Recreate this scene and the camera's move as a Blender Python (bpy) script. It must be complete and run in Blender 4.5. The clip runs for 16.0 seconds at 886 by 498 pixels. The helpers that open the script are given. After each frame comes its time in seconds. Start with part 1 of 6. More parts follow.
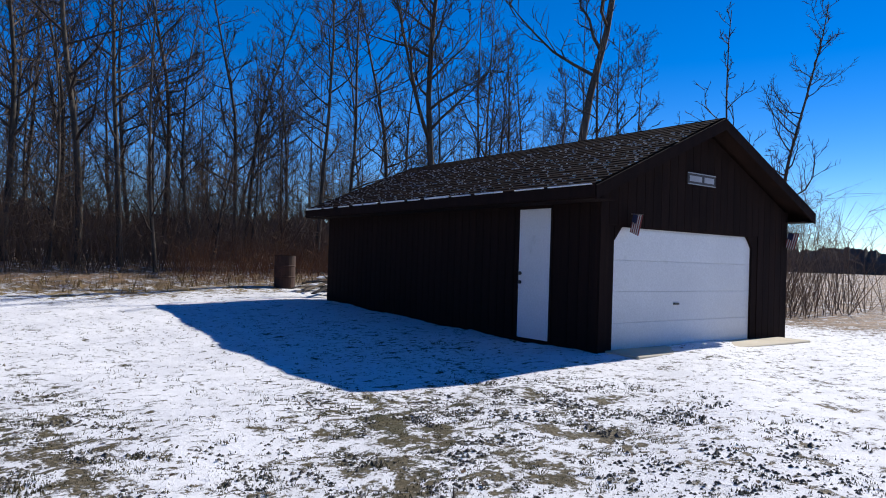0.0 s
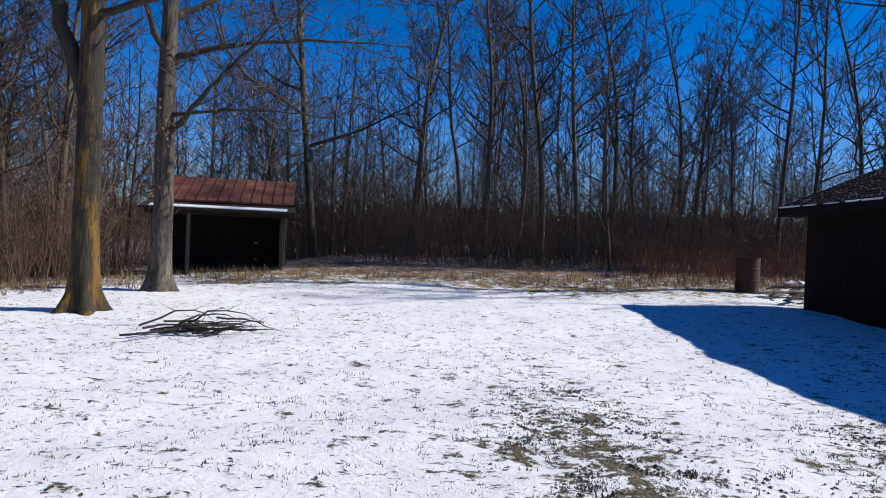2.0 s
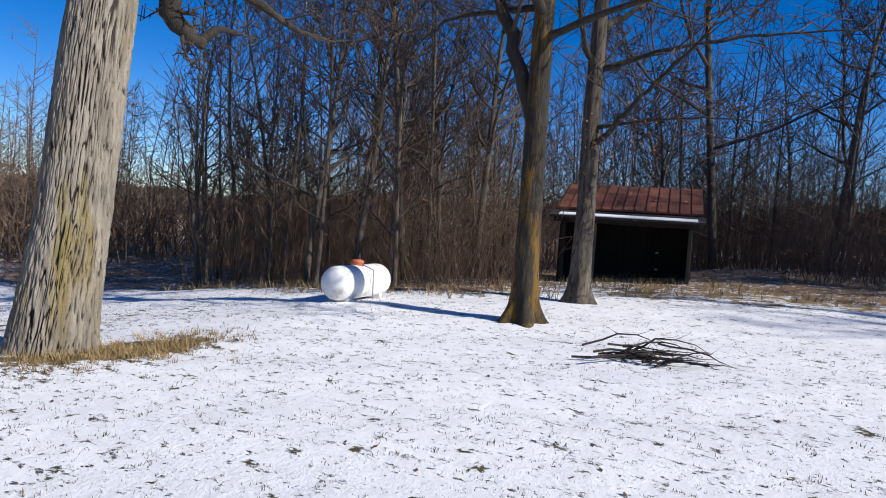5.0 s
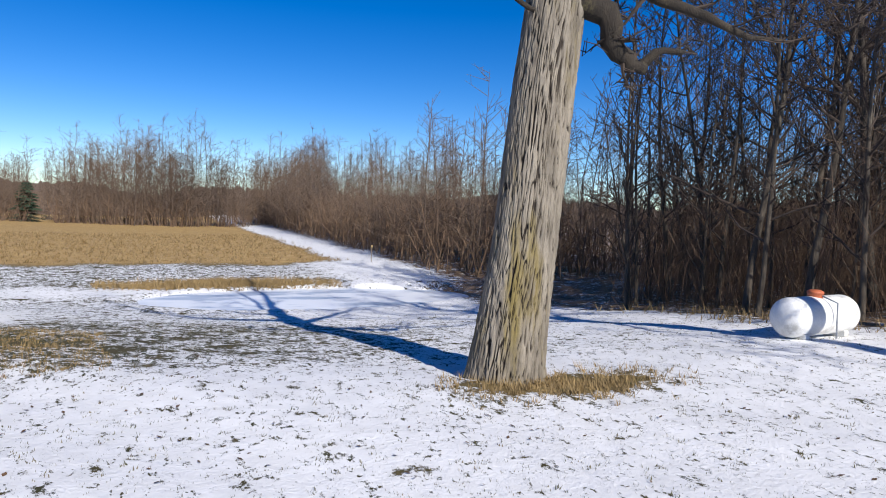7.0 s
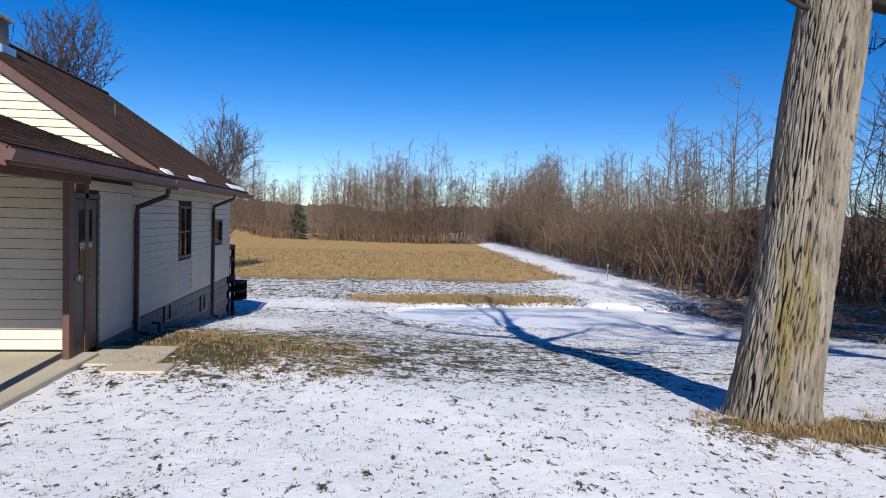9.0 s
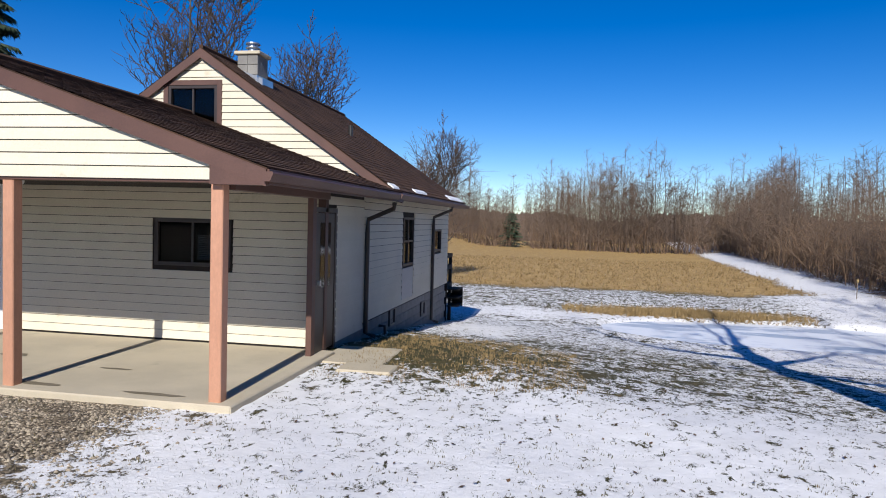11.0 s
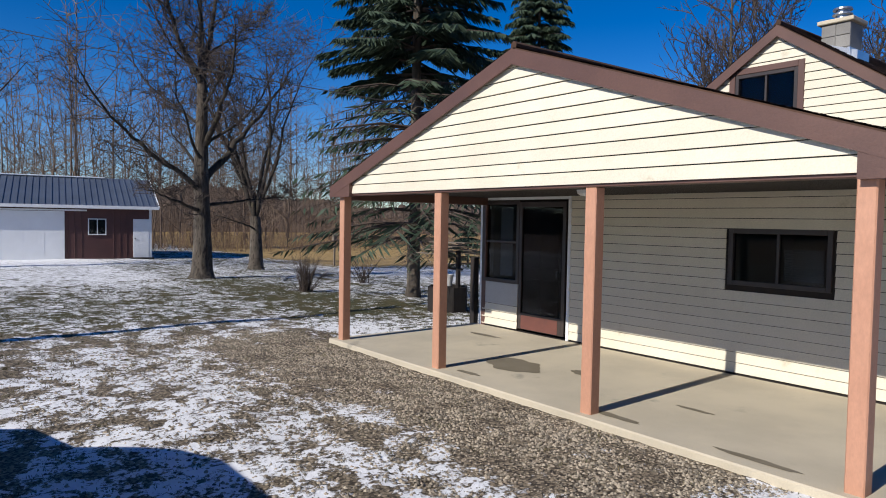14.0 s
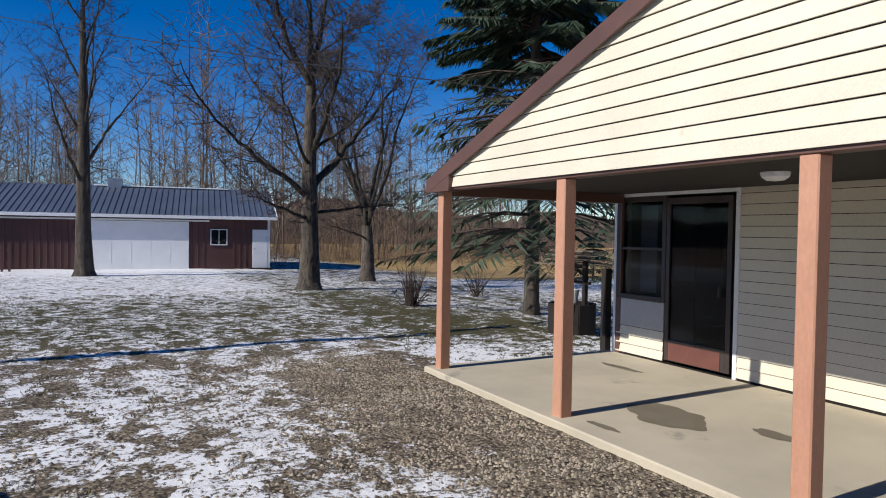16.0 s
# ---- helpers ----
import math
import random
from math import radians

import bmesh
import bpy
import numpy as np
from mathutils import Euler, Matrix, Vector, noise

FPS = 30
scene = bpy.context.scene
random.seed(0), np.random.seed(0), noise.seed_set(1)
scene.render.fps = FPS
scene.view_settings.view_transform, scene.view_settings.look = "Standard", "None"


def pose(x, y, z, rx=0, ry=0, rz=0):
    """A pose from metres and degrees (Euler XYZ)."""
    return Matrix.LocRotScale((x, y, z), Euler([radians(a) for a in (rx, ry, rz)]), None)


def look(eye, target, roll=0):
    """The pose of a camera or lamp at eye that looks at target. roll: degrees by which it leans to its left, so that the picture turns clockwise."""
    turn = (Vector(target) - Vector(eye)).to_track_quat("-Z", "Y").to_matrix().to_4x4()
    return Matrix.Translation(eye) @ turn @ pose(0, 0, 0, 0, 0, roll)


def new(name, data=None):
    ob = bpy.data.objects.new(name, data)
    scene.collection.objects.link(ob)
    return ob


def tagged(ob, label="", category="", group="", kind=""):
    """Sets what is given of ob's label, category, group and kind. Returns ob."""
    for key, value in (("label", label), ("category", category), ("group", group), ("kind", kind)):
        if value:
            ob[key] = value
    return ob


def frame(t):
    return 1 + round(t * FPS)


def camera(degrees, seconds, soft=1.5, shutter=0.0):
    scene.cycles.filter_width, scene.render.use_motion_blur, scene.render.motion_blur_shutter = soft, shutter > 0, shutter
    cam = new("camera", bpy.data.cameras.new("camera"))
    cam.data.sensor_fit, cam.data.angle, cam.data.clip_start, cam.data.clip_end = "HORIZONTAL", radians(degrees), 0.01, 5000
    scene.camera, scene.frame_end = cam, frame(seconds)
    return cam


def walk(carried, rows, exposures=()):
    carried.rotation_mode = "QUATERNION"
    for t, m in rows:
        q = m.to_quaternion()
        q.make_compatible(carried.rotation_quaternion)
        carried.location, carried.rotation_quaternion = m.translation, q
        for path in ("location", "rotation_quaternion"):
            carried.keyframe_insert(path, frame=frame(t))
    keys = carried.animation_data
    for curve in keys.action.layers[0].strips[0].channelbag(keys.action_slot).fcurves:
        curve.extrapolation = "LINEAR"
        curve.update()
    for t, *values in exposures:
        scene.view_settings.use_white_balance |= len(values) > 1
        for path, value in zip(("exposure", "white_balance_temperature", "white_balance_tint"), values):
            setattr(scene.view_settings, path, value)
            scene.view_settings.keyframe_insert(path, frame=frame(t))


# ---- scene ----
cam = camera(66.4, 16.0, soft=1.0)
PATH = [
    (0, (-0.284, 0.286, 1.336), (-1.901, 1.463, 1.364), 1.8),
    (0.5, (-0.375, 0.138, 1.354), (-2.133, 1.093, 1.365), 2.0),
    (1, (-0.479, 0.063, 1.344), (-2.351, 0.767, 1.344), 2.1),
    (1.5, (-0.596, -0.052, 1.34), (-2.548, 0.38, 1.33), 2.2),
    (2, (-0.867, -0.381, 1.373), (-2.866, -0.338, 1.35), 2.4),
    (2.5, (-0.938, -0.58, 1.376), (-2.917, -0.864, 1.342), 2.0),
    (3, (-0.958, -0.624, 1.41), (-2.91, -1.059, 1.374), 1.9),
    (3.2, (-0.956, -0.662, 1.422), (-2.903, -1.117, 1.386), 2.0),
    (5.3, (-1.259, -1.848, 1.689), (-2.924, -2.95, 1.589), 3.6),
    (5.5, (-1.285, -1.93, 1.728), (-2.874, -3.138, 1.619), 3.3),
    (6, (-1.324, -2.081, 1.786), (-2.67, -3.555, 1.665), 2.6),
    (6.5, (-1.433, -2.173, 1.838), (-2.54, -3.835, 1.714), 2.3),
    (7, (-1.428, -2.255, 1.861), (-2.327, -4.038, 1.744), 2.1),
    (7.5, (-1.361, -2.29, 1.89), (-2.13, -4.133, 1.782), 2.0),
    (8, (-1.331, -2.314, 1.903), (-1.927, -4.221, 1.802), 1.8),
    (8.5, (-1.294, -2.333, 1.899), (-1.706, -4.288, 1.806), 1.8),
    (9, (-1.28, -2.355, 1.912), (-1.533, -4.337, 1.823), 1.6),
    (9.2, (-1.256, -2.318, 1.92), (-1.449, -4.307, 1.833), 1.6),
    (11.3, (-1.242, -2.36, 1.975), (-0.8, -4.308, 1.896), 1.8),
    (11.5, (-1.148, -2.39, 1.971), (-0.66, -4.328, 1.895), 2.0),
    (12, (-0.899, -2.486, 1.987), (-0.301, -4.393, 1.913), 2.0),
    (12.5, (-0.647, -2.633, 1.981), (0.151, -4.465, 1.906), 1.8),
    (13, (-0.305, -2.856, 1.97), (0.865, -4.476, 1.886), 1.5),
    (13.5, (0.065, -3.148, 1.982), (1.526, -4.51, 1.891), 0.9),
    (14, (0.382, -3.487, 1.94), (1.961, -4.711, 1.856), 1.0),
    (14.5, (0.796, -3.837, 1.889), (2.399, -5.03, 1.817), 1.3),
    (15, (1.256, -4.16, 1.824), (2.87, -5.339, 1.758), 1.3),
    (15.5, (1.731, -4.564, 1.783), (3.406, -5.656, 1.724), 1.0),
    (16, (2.138, -4.818, 1.775), (3.911, -5.742, 1.724), 0.9),
]
walk(cam, [(t, look(eye, target, roll)) for t, eye, target, roll in PATH], exposures=[(0.0, 0.3), (6.0, 0.25), (11.0, 0.13), (16.0, 0.04)])

# ---- world, sun ----
SUN_TRAVEL = Vector((0.05, -1.0, -0.655)).normalized()
world = bpy.data.worlds.new("winter_sky")
scene.world = world
world.use_nodes = True
wn = world.node_tree.nodes
sky = wn.new("ShaderNodeTexSky")
sky.sky_type = "NISHITA"
sky.sun_disc = False
sky.sun_elevation = radians(33.2)
sky.sun_rotation = radians(-3)
sky.altitude, sky.air_density, sky.dust_density, sky.ozone_density = 800, 0.8, 0.0, 2.5
wn["Background"].inputs[1].default_value = 0.094
deep = wn.new("ShaderNodeHueSaturation")
deep.inputs["Saturation"].default_value, deep.inputs["Hue"].default_value, deep.inputs["Value"].default_value = 1.46, 0.513, 1.12
world.node_tree.links.new(sky.outputs[0], deep.inputs["Color"])
world.node_tree.links.new(deep.outputs[0], wn["Background"].inputs[0])
sun = new("sun", bpy.data.lights.new("sun", "SUN"))
sun.data.energy, sun.data.angle, sun.data.color = 5.0, radians(0.53), (1.0, 0.955, 0.89)
sun.matrix_basis = look((0, 40, 26), Vector((0, 40, 26)) + SUN_TRAVEL)


# ---- materials ----
def nodes_of(name):
    m = bpy.data.materials.new(name)
    m.use_nodes = True
    t = m.node_tree
    return m, t, t.nodes["Principled BSDF"]


def noise_node(t, vec, scale, detail=5.0, rough=0.6):
    n = t.nodes.new("ShaderNodeTexNoise")
    n.inputs["Scale"].default_value, n.inputs["Detail"].default_value, n.inputs["Roughness"].default_value = scale, detail, rough
    t.links.new(vec, n.inputs["Vector"])
    return n.outputs["Fac"]


def ramp(t, fac, lo, hi):
    n = t.nodes.new("ShaderNodeMapRange")
    n.interpolation_type = "SMOOTHSTEP"
    n.inputs["From Min"].default_value, n.inputs["From Max"].default_value = lo, hi
    t.links.new(fac, n.inputs["Value"])
    return n.outputs["Result"]


def mixc(t, fac, a, b, mode="MIX"):
    n = t.nodes.new("ShaderNodeMix")
    n.data_type, n.blend_type = "RGBA", mode
    for sock, v in ((n.inputs["Factor"], fac), (n.inputs["A"], a), (n.inputs["B"], b)):
        if isinstance(v, bpy.types.NodeSocket):
            t.links.new(v, sock)
        elif isinstance(v, tuple):
            sock.default_value = (*v, 1)
        else:
            sock.default_value = v
    return n.outputs["Result"]


def calc(t, op, a, b=None, clamp=False):
    n = t.nodes.new("ShaderNodeMath")
    n.operation, n.use_clamp = op, clamp
    for sock, v in zip(n.inputs, (a, b)):
        if v is None:
            continue
        if isinstance(v, bpy.types.NodeSocket):
            t.links.new(v, sock)
        else:
            sock.default_value = v
    return n.outputs[0]


def coords(t, stretch=(1, 1, 1)):
    c = t.nodes.new("ShaderNodeTexCoord")
    m = t.nodes.new("ShaderNodeMapping")
    m.inputs["Scale"].default_value = stretch
    t.links.new(c.outputs["Object"], m.inputs["Vector"])
    return m.outputs["Vector"]


def bumped(t, bsdf, height, strength, dist=0.01):
    b = t.nodes.new("ShaderNodeBump")
    b.inputs["Strength"].default_value, b.inputs["Distance"].default_value = strength, dist
    t.links.new(height, b.inputs["Height"])
    t.links.new(b.outputs["Normal"], bsdf.inputs["Normal"])


def mat(name, c1, c2, scale=1.5, fine=30.0, rough=0.8, bump=0.3, metal=0.0, stretch=(1, 1, 1), spots=None, spot_lo=0.58, spot_hi=0.68, spot_scale=2.0, dist=0.01, vary=0.15, spec=0.5):
    """Two-scale procedural paint: broad change c1 to c2, fine grain, optional spots of wear or dirt."""
    m, t, p = nodes_of(name)
    v = coords(t, stretch)
    big, small = noise_node(t, v, scale), noise_node(t, v, fine, 6, 0.65)
    col = mixc(t, ramp(t, big, 0.3, 0.7), c1, c2)
    if spots:
        col = mixc(t, ramp(t, noise_node(t, v, spot_scale, 7, 0.65), spot_lo, spot_hi), col, spots)
    info = t.nodes.new("ShaderNodeObjectInfo")
    k = calc(t, "ADD", calc(t, "MULTIPLY", info.outputs["Random"], vary), 1 - vary / 2)
    k = calc(t, "MULTIPLY", k, calc(t, "ADD", calc(t, "MULTIPLY", small, 0.5), 0.75))
    h = t.nodes.new("ShaderNodeHueSaturation")
    t.links.new(col, h.inputs["Color"])
    t.links.new(k, h.inputs["Value"])
    t.links.new(h.outputs["Color"], p.inputs["Base Color"])
    p.inputs["Roughness"].default_value, p.inputs["Metallic"].default_value = rough, metal
    p.inputs["Specular IOR Level"].default_value = spec
    if bump:
        bumped(t, p, small, bump, dist)
    return m


M_SIDING = mat("cream_siding", (0.7, 0.635, 0.5), (0.63, 0.57, 0.44), 0.8, 60, 0.55, 0.1, spots=(0.48, 0.42, 0.29), spot_lo=0.62, spot_hi=0.8, vary=0.06)
M_TRIM = mat("brown_trim_paint", (0.119, 0.0595, 0.0434), (0.091, 0.0455, 0.035), 1.2, 50, 0.5, 0.15, vary=0.06)
M_POST = mat("salmon_post_paint", (0.5, 0.26, 0.165), (0.42, 0.205, 0.125), 1.6, 50, 0.6, 0.2, stretch=(1, 1, 0.4), spots=(0.42, 0.19, 0.12), spot_lo=0.56, spot_hi=0.7, spot_scale=3, vary=0.08)
M_SHINGLE = mat("brown_asphalt_shingles", (0.1, 0.056, 0.036), (0.05, 0.03, 0.022), 2.0, 120, 0.95, 0.6, vary=0.2, spec=0.2)
M_DARKSHINGLE = mat("dark_asphalt_shingles", (0.027, 0.015, 0.012), (0.016, 0.01, 0.009), 2.0, 120, 0.95, 0.6, vary=0.2, spec=0.05)
M_CONCRETE = mat("worn_concrete", (0.55, 0.48, 0.355), (0.45, 0.395, 0.295), 0.9, 90, 0.85, 0.25, spots=(0.3, 0.27, 0.21), spot_lo=0.6, spot_hi=0.72, spot_scale=1.3)
M_STAIN = mat("wet_stain", (0.17, 0.145, 0.1), (0.21, 0.18, 0.13), 2.5, 80, 0.55, 0.1)
M_BLOCK = mat("grey_foundation_block", (0.27, 0.26, 0.24), (0.19, 0.18, 0.17), 1.5, 60, 0.9, 0.4)
M_DARKWALL = mat("dark_brown_boards", (0.02, 0.011, 0.009), (0.012, 0.007, 0.0065), 1.5, 40, 0.95, 0.35, stretch=(6, 6, 0.6), vary=0.2, spec=0.12)
M_WHITEDOOR = mat("white_painted_door", (0.74, 0.75, 0.76), (0.68, 0.69, 0.7), 0.8, 40, 0.5, 0.08, spots=(0.5, 0.52, 0.5), spot_lo=0.62, spot_hi=0.85, vary=0.05)
M_BARNRED = mat("barn_red_steel", (0.075, 0.027, 0.023), (0.055, 0.02, 0.018), 0.7, 50, 0.55, 0.1, vary=0.08)
M_STEELROOF = mat("grey_steel_roof", (0.12, 0.145, 0.19), (0.095, 0.115, 0.15), 0.6, 40, 0.45, 0.1, metal=0.3, vary=0.06)
M_RUST = mat("rusted_sheet_roof", (0.165, 0.05, 0.026), (0.1, 0.033, 0.019), 1.2, 40, 0.85, 0.4, spots=(0.07, 0.035, 0.028), spot_scale=3)
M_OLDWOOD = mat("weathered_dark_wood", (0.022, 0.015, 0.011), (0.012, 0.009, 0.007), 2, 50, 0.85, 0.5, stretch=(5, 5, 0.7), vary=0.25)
M_GREYWOOD = mat("grey_weathered_wood", (0.2, 0.16, 0.12), (0.13, 0.1, 0.075), 2, 50, 0.85, 0.5, stretch=(5, 5, 0.7), vary=0.2)
M_TANK = mat("white_tank_paint", (0.82, 0.82, 0.8), (0.76, 0.76, 0.74), 1.2, 30, 0.4, 0.04, spots=(0.48, 0.47, 0.43), spot_lo=0.5, spot_hi=0.68, spot_scale=2.6)
M_LID = mat("orange_lid_paint", (0.5, 0.13, 0.05), (0.38, 0.1, 0.045), 4, 60, 0.6, 0.1)
M_STEEL = mat("galvanised_steel", (0.55, 0.57, 0.6), (0.45, 0.47, 0.5), 3, 60, 0.35, 0.1, metal=0.9)
M_BLACK = mat("black_metal", (0.02, 0.02, 0.02), (0.03, 0.03, 0.03), 3, 60, 0.45, 0.05)
M_BRONZE = mat("dark_bronze_frame", (0.035, 0.026, 0.023), (0.05, 0.038, 0.033), 3, 60, 0.4, 0.05)
M_KICK = mat("red_brown_kick_panel", (0.15, 0.055, 0.04), (0.11, 0.042, 0.032), 2, 60, 0.5, 0.1)
M_DOORRED = mat("dark_red_door", (0.05, 0.014, 0.011), (0.035, 0.011, 0.009), 2, 60, 0.45, 0.1)
M_GREYPANEL = mat("grey_panel", (0.47, 0.46, 0.44), (0.4, 0.39, 0.37), 1, 50, 0.55, 0.08)
M_BLIND = mat("pale_blind", (0.6, 0.62, 0.64), (0.52, 0.54, 0.56), 2, 50, 0.6, 0.05)
M_SNOW = mat("crusted_snow", (0.84, 0.86, 0.89), (0.78, 0.8, 0.84), 2, 35, 0.6, 0.3, dist=0.02, vary=0.02)
M_BARK = mat("grey_brown_bark", (0.115, 0.092, 0.07), (0.05, 0.041, 0.032), 2.5, 24, 0.95, 0.9, stretch=(3, 3, 0.5), spots=(0.18, 0.155, 0.12), spot_lo=0.55, spot_hi=0.7, spot_scale=1.5, dist=0.03, vary=0.45)
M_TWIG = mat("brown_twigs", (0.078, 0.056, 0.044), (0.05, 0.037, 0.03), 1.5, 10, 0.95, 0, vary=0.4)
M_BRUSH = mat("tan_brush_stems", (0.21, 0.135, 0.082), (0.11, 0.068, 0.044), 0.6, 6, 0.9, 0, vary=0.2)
# lighter copy of the twig colour, with sunlight on the far woods painted in
M_FARTWIG = mat("sun_painted_far_twigs", (0.165, 0.115, 0.08), (0.1, 0.072, 0.055), 0.1, 4, 0.9, 0, vary=0.1)
M_FARWOOD = mat("distant_bare_woods", (0.13, 0.092, 0.068), (0.085, 0.062, 0.05), 0.15, 1.2, 0.95, 0.6, stretch=(1, 1, 0.25), dist=1.0)
M_RUSSET = mat("russet_dry_leaves", (0.27, 0.115, 0.04), (0.18, 0.085, 0.04), 2, 20, 0.8, 0, vary=0.3)
M_LIMB = mat("dark_limb_bark", (0.055, 0.043, 0.032), (0.026, 0.021, 0.016), 2.5, 24, 0.95, 0.9, stretch=(3, 3, 0.5), spots=(0.12, 0.1, 0.05), spot_lo=0.55, spot_hi=0.7, spot_scale=1.5, dist=0.03)
M_MOSSBARK = mat("lichen_covered_bark", (0.036, 0.03, 0.017), (0.017, 0.014, 0.01), 2.0, 22, 0.9, 0.9, stretch=(3, 3, 0.6), spots=(0.17, 0.09, 0.009), spot_lo=0.48, spot_hi=0.6, spot_scale=0.9, dist=0.03)
M_BIGBARK = mat("furrowed_tan_bark", (0.35, 0.305, 0.24), (0.17, 0.145, 0.112), 2.6, 30, 0.92, 0.9, stretch=(3, 3, 0.5), spots=(0.22, 0.17, 0.06), spot_lo=0.5, spot_hi=0.68, spot_scale=0.8, dist=0.02)
M_NEEDLE = mat("dark_spruce_needles", (0.026, 0.05, 0.028), (0.045, 0.07, 0.036), 1.2, 12, 0.75, 0, vary=0.2)
M_STRAW = mat("dry_grass", (0.36, 0.25, 0.11), (0.24, 0.17, 0.08), 3, 30, 0.9, 0, vary=0.3)
M_GRASS = mat("winter_grass_blades", (0.11, 0.1, 0.045), (0.17, 0.125, 0.06), 0.9, 8, 0.9, 0, vary=0.3)
M_LEAF = mat("fallen_leaves", (0.16, 0.085, 0.04), (0.1, 0.06, 0.035), 1.4, 12, 0.85, 0, vary=0.3)
M_STONE = mat("gravel_stones", (0.5, 0.42, 0.31), (0.36, 0.3, 0.22), 9, 60, 0.9, 0.2, vary=0.3)
M_PEBBLE = mat("dark_pebbles", (0.24, 0.21, 0.16), (0.13, 0.115, 0.09), 9, 60, 0.9, 0.2, vary=0.3)
M_BARREL = mat("rusty_barrel_steel", (0.055, 0.022, 0.014), (0.03, 0.015, 0.011), 3, 40, 0.85, 0.4, spots=(0.03, 0.022, 0.02))
M_CARPAINT = mat("dark_car_paint", (0.03, 0.035, 0.045), (0.025, 0.03, 0.04), 1, 30, 0.25, 0)
M_RUBBER = mat("black_rubber", (0.02, 0.02, 0.02), (0.03, 0.03, 0.03), 4, 50, 0.85, 0.1)
M_FLAGRED = mat("faded_red_cloth", (0.3, 0.06, 0.06), (0.25, 0.05, 0.05), 4, 60, 0.8, 0.1)
M_FLAGWHITE = mat("white_cloth", (0.72, 0.72, 0.7), (0.65, 0.65, 0.63), 4, 60, 0.8, 0.1)
M_FLAGBLUE = mat("navy_cloth", (0.03, 0.04, 0.12), (0.03, 0.04, 0.1), 4, 60, 0.8, 0.1)
M_SIGN = mat("dark_sign_board", (0.06, 0.055, 0.055), (0.045, 0.04, 0.04), 4, 60, 0.6, 0.1)
M_SIGNTEXT = mat("pale_sign_paint", (0.4, 0.41, 0.44), (0.34, 0.35, 0.38), 4, 60, 0.6, 0.1)

M_GLASS, gt, gp = nodes_of("window_glass")
gp.inputs["Base Color"].default_value = (0.3, 0.32, 0.33, 1)
gp.inputs["Roughness"].default_value, gp.inputs["Transmission Weight"].default_value, gp.inputs["IOR"].default_value = 0.02, 1.0, 1.28

# darker colour in the modelled fissures of thick trunks
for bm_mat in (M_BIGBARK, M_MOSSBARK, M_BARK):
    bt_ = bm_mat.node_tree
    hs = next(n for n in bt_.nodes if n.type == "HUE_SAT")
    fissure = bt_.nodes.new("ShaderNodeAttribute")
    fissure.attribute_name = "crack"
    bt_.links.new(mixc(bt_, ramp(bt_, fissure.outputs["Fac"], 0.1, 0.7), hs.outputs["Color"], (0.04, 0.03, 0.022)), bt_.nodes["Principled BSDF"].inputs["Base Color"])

# every stone and leaf of the joined litter has its own tone
for one, dark in ((M_STONE, (0.1, 0.085, 0.065)), (M_PEBBLE, (0.03, 0.027, 0.022)), (M_LEAF, (0.06, 0.035, 0.02)), (M_GRASS, (0.05, 0.055, 0.02))):
    ot = one.node_tree
    isl = ot.nodes.new("ShaderNodeNewGeometry")
    src = next(n for n in ot.nodes if n.type == "HUE_SAT")
    ot.links.new(mixc(ot, ramp(ot, isl.outputs["Random Per Island"], 0.0, 0.9), dark, src.outputs["Color"]), ot.nodes["Principled BSDF"].inputs["Base Color"])

# frozen pond: wind-swept grey ice under streaks of snow
M_ICE, it, ip = nodes_of("snow_dusted_ice")
iv = coords(it, (0.5, 1.6, 1))
streak = ramp(it, noise_node(it, iv, 0.55, 7, 0.62), 0.41, 0.5)
icec = mixc(it, ramp(it, noise_node(it, coords(it), 0.4, 4), 0.35, 0.65), (0.36, 0.44, 0.56), (0.48, 0.54, 0.63))
it.links.new(mixc(it, streak, icec, (0.84, 0.87, 0.91)), ip.inputs["Base Color"])
ip.inputs["Roughness"].default_value = 0.4
bumped(it, ip, noise_node(it, coords(it), 12, 6), 0.15, 0.02)

# ground: thin snow over turf, gravel, stubble and leaf litter, by cover painted on the sheet
M_GROUND, t, p = nodes_of("snowy_ground")


def cover(name):
    n = t.nodes.new("ShaderNodeAttribute")
    n.attribute_name = name
    return n.outputs["Fac"]


v = coords(t)
n_fine, n_mid, n_big = noise_node(t, v, 16, 8, 0.72), noise_node(t, v, 3.2, 8, 0.66), noise_node(t, coords(t, (0.75, 1.25, 1)), 1.5, 6, 0.62)
turf = mixc(t, ramp(t, n_mid, 0.35, 0.65), (0.034, 0.042, 0.014), (0.075, 0.062, 0.026))
turf = mixc(t, ramp(t, n_fine, 0.45, 0.78), turf, (0.15, 0.115, 0.05))
vor = t.nodes.new("ShaderNodeTexVoronoi")
vor.inputs["Scale"].default_value = 34
t.links.new(v, vor.inputs["Vector"])
sep = t.nodes.new("ShaderNodeSeparateColor")
t.links.new(vor.outputs["Color"], sep.inputs["Color"])
gravel = mixc(t, sep.outputs[0], (0.08, 0.062, 0.045), (0.36, 0.29, 0.2))
gravel = mixc(t, ramp(t, vor.outputs["Distance"], 0.45, 0.75), gravel, (0.04, 0.032, 0.025))
straw = mixc(t, ramp(t, noise_node(t, coords(t, (0.35, 1.4, 1)), 3.2, 7, 0.68), 0.35, 0.66), (0.3, 0.185, 0.07), (0.52, 0.36, 0.15))
litter = mixc(t, ramp(t, n_mid, 0.36, 0.64), (0.1, 0.066, 0.042), (0.3, 0.195, 0.115))
base = mixc(t, cover("gravel"), turf, gravel)
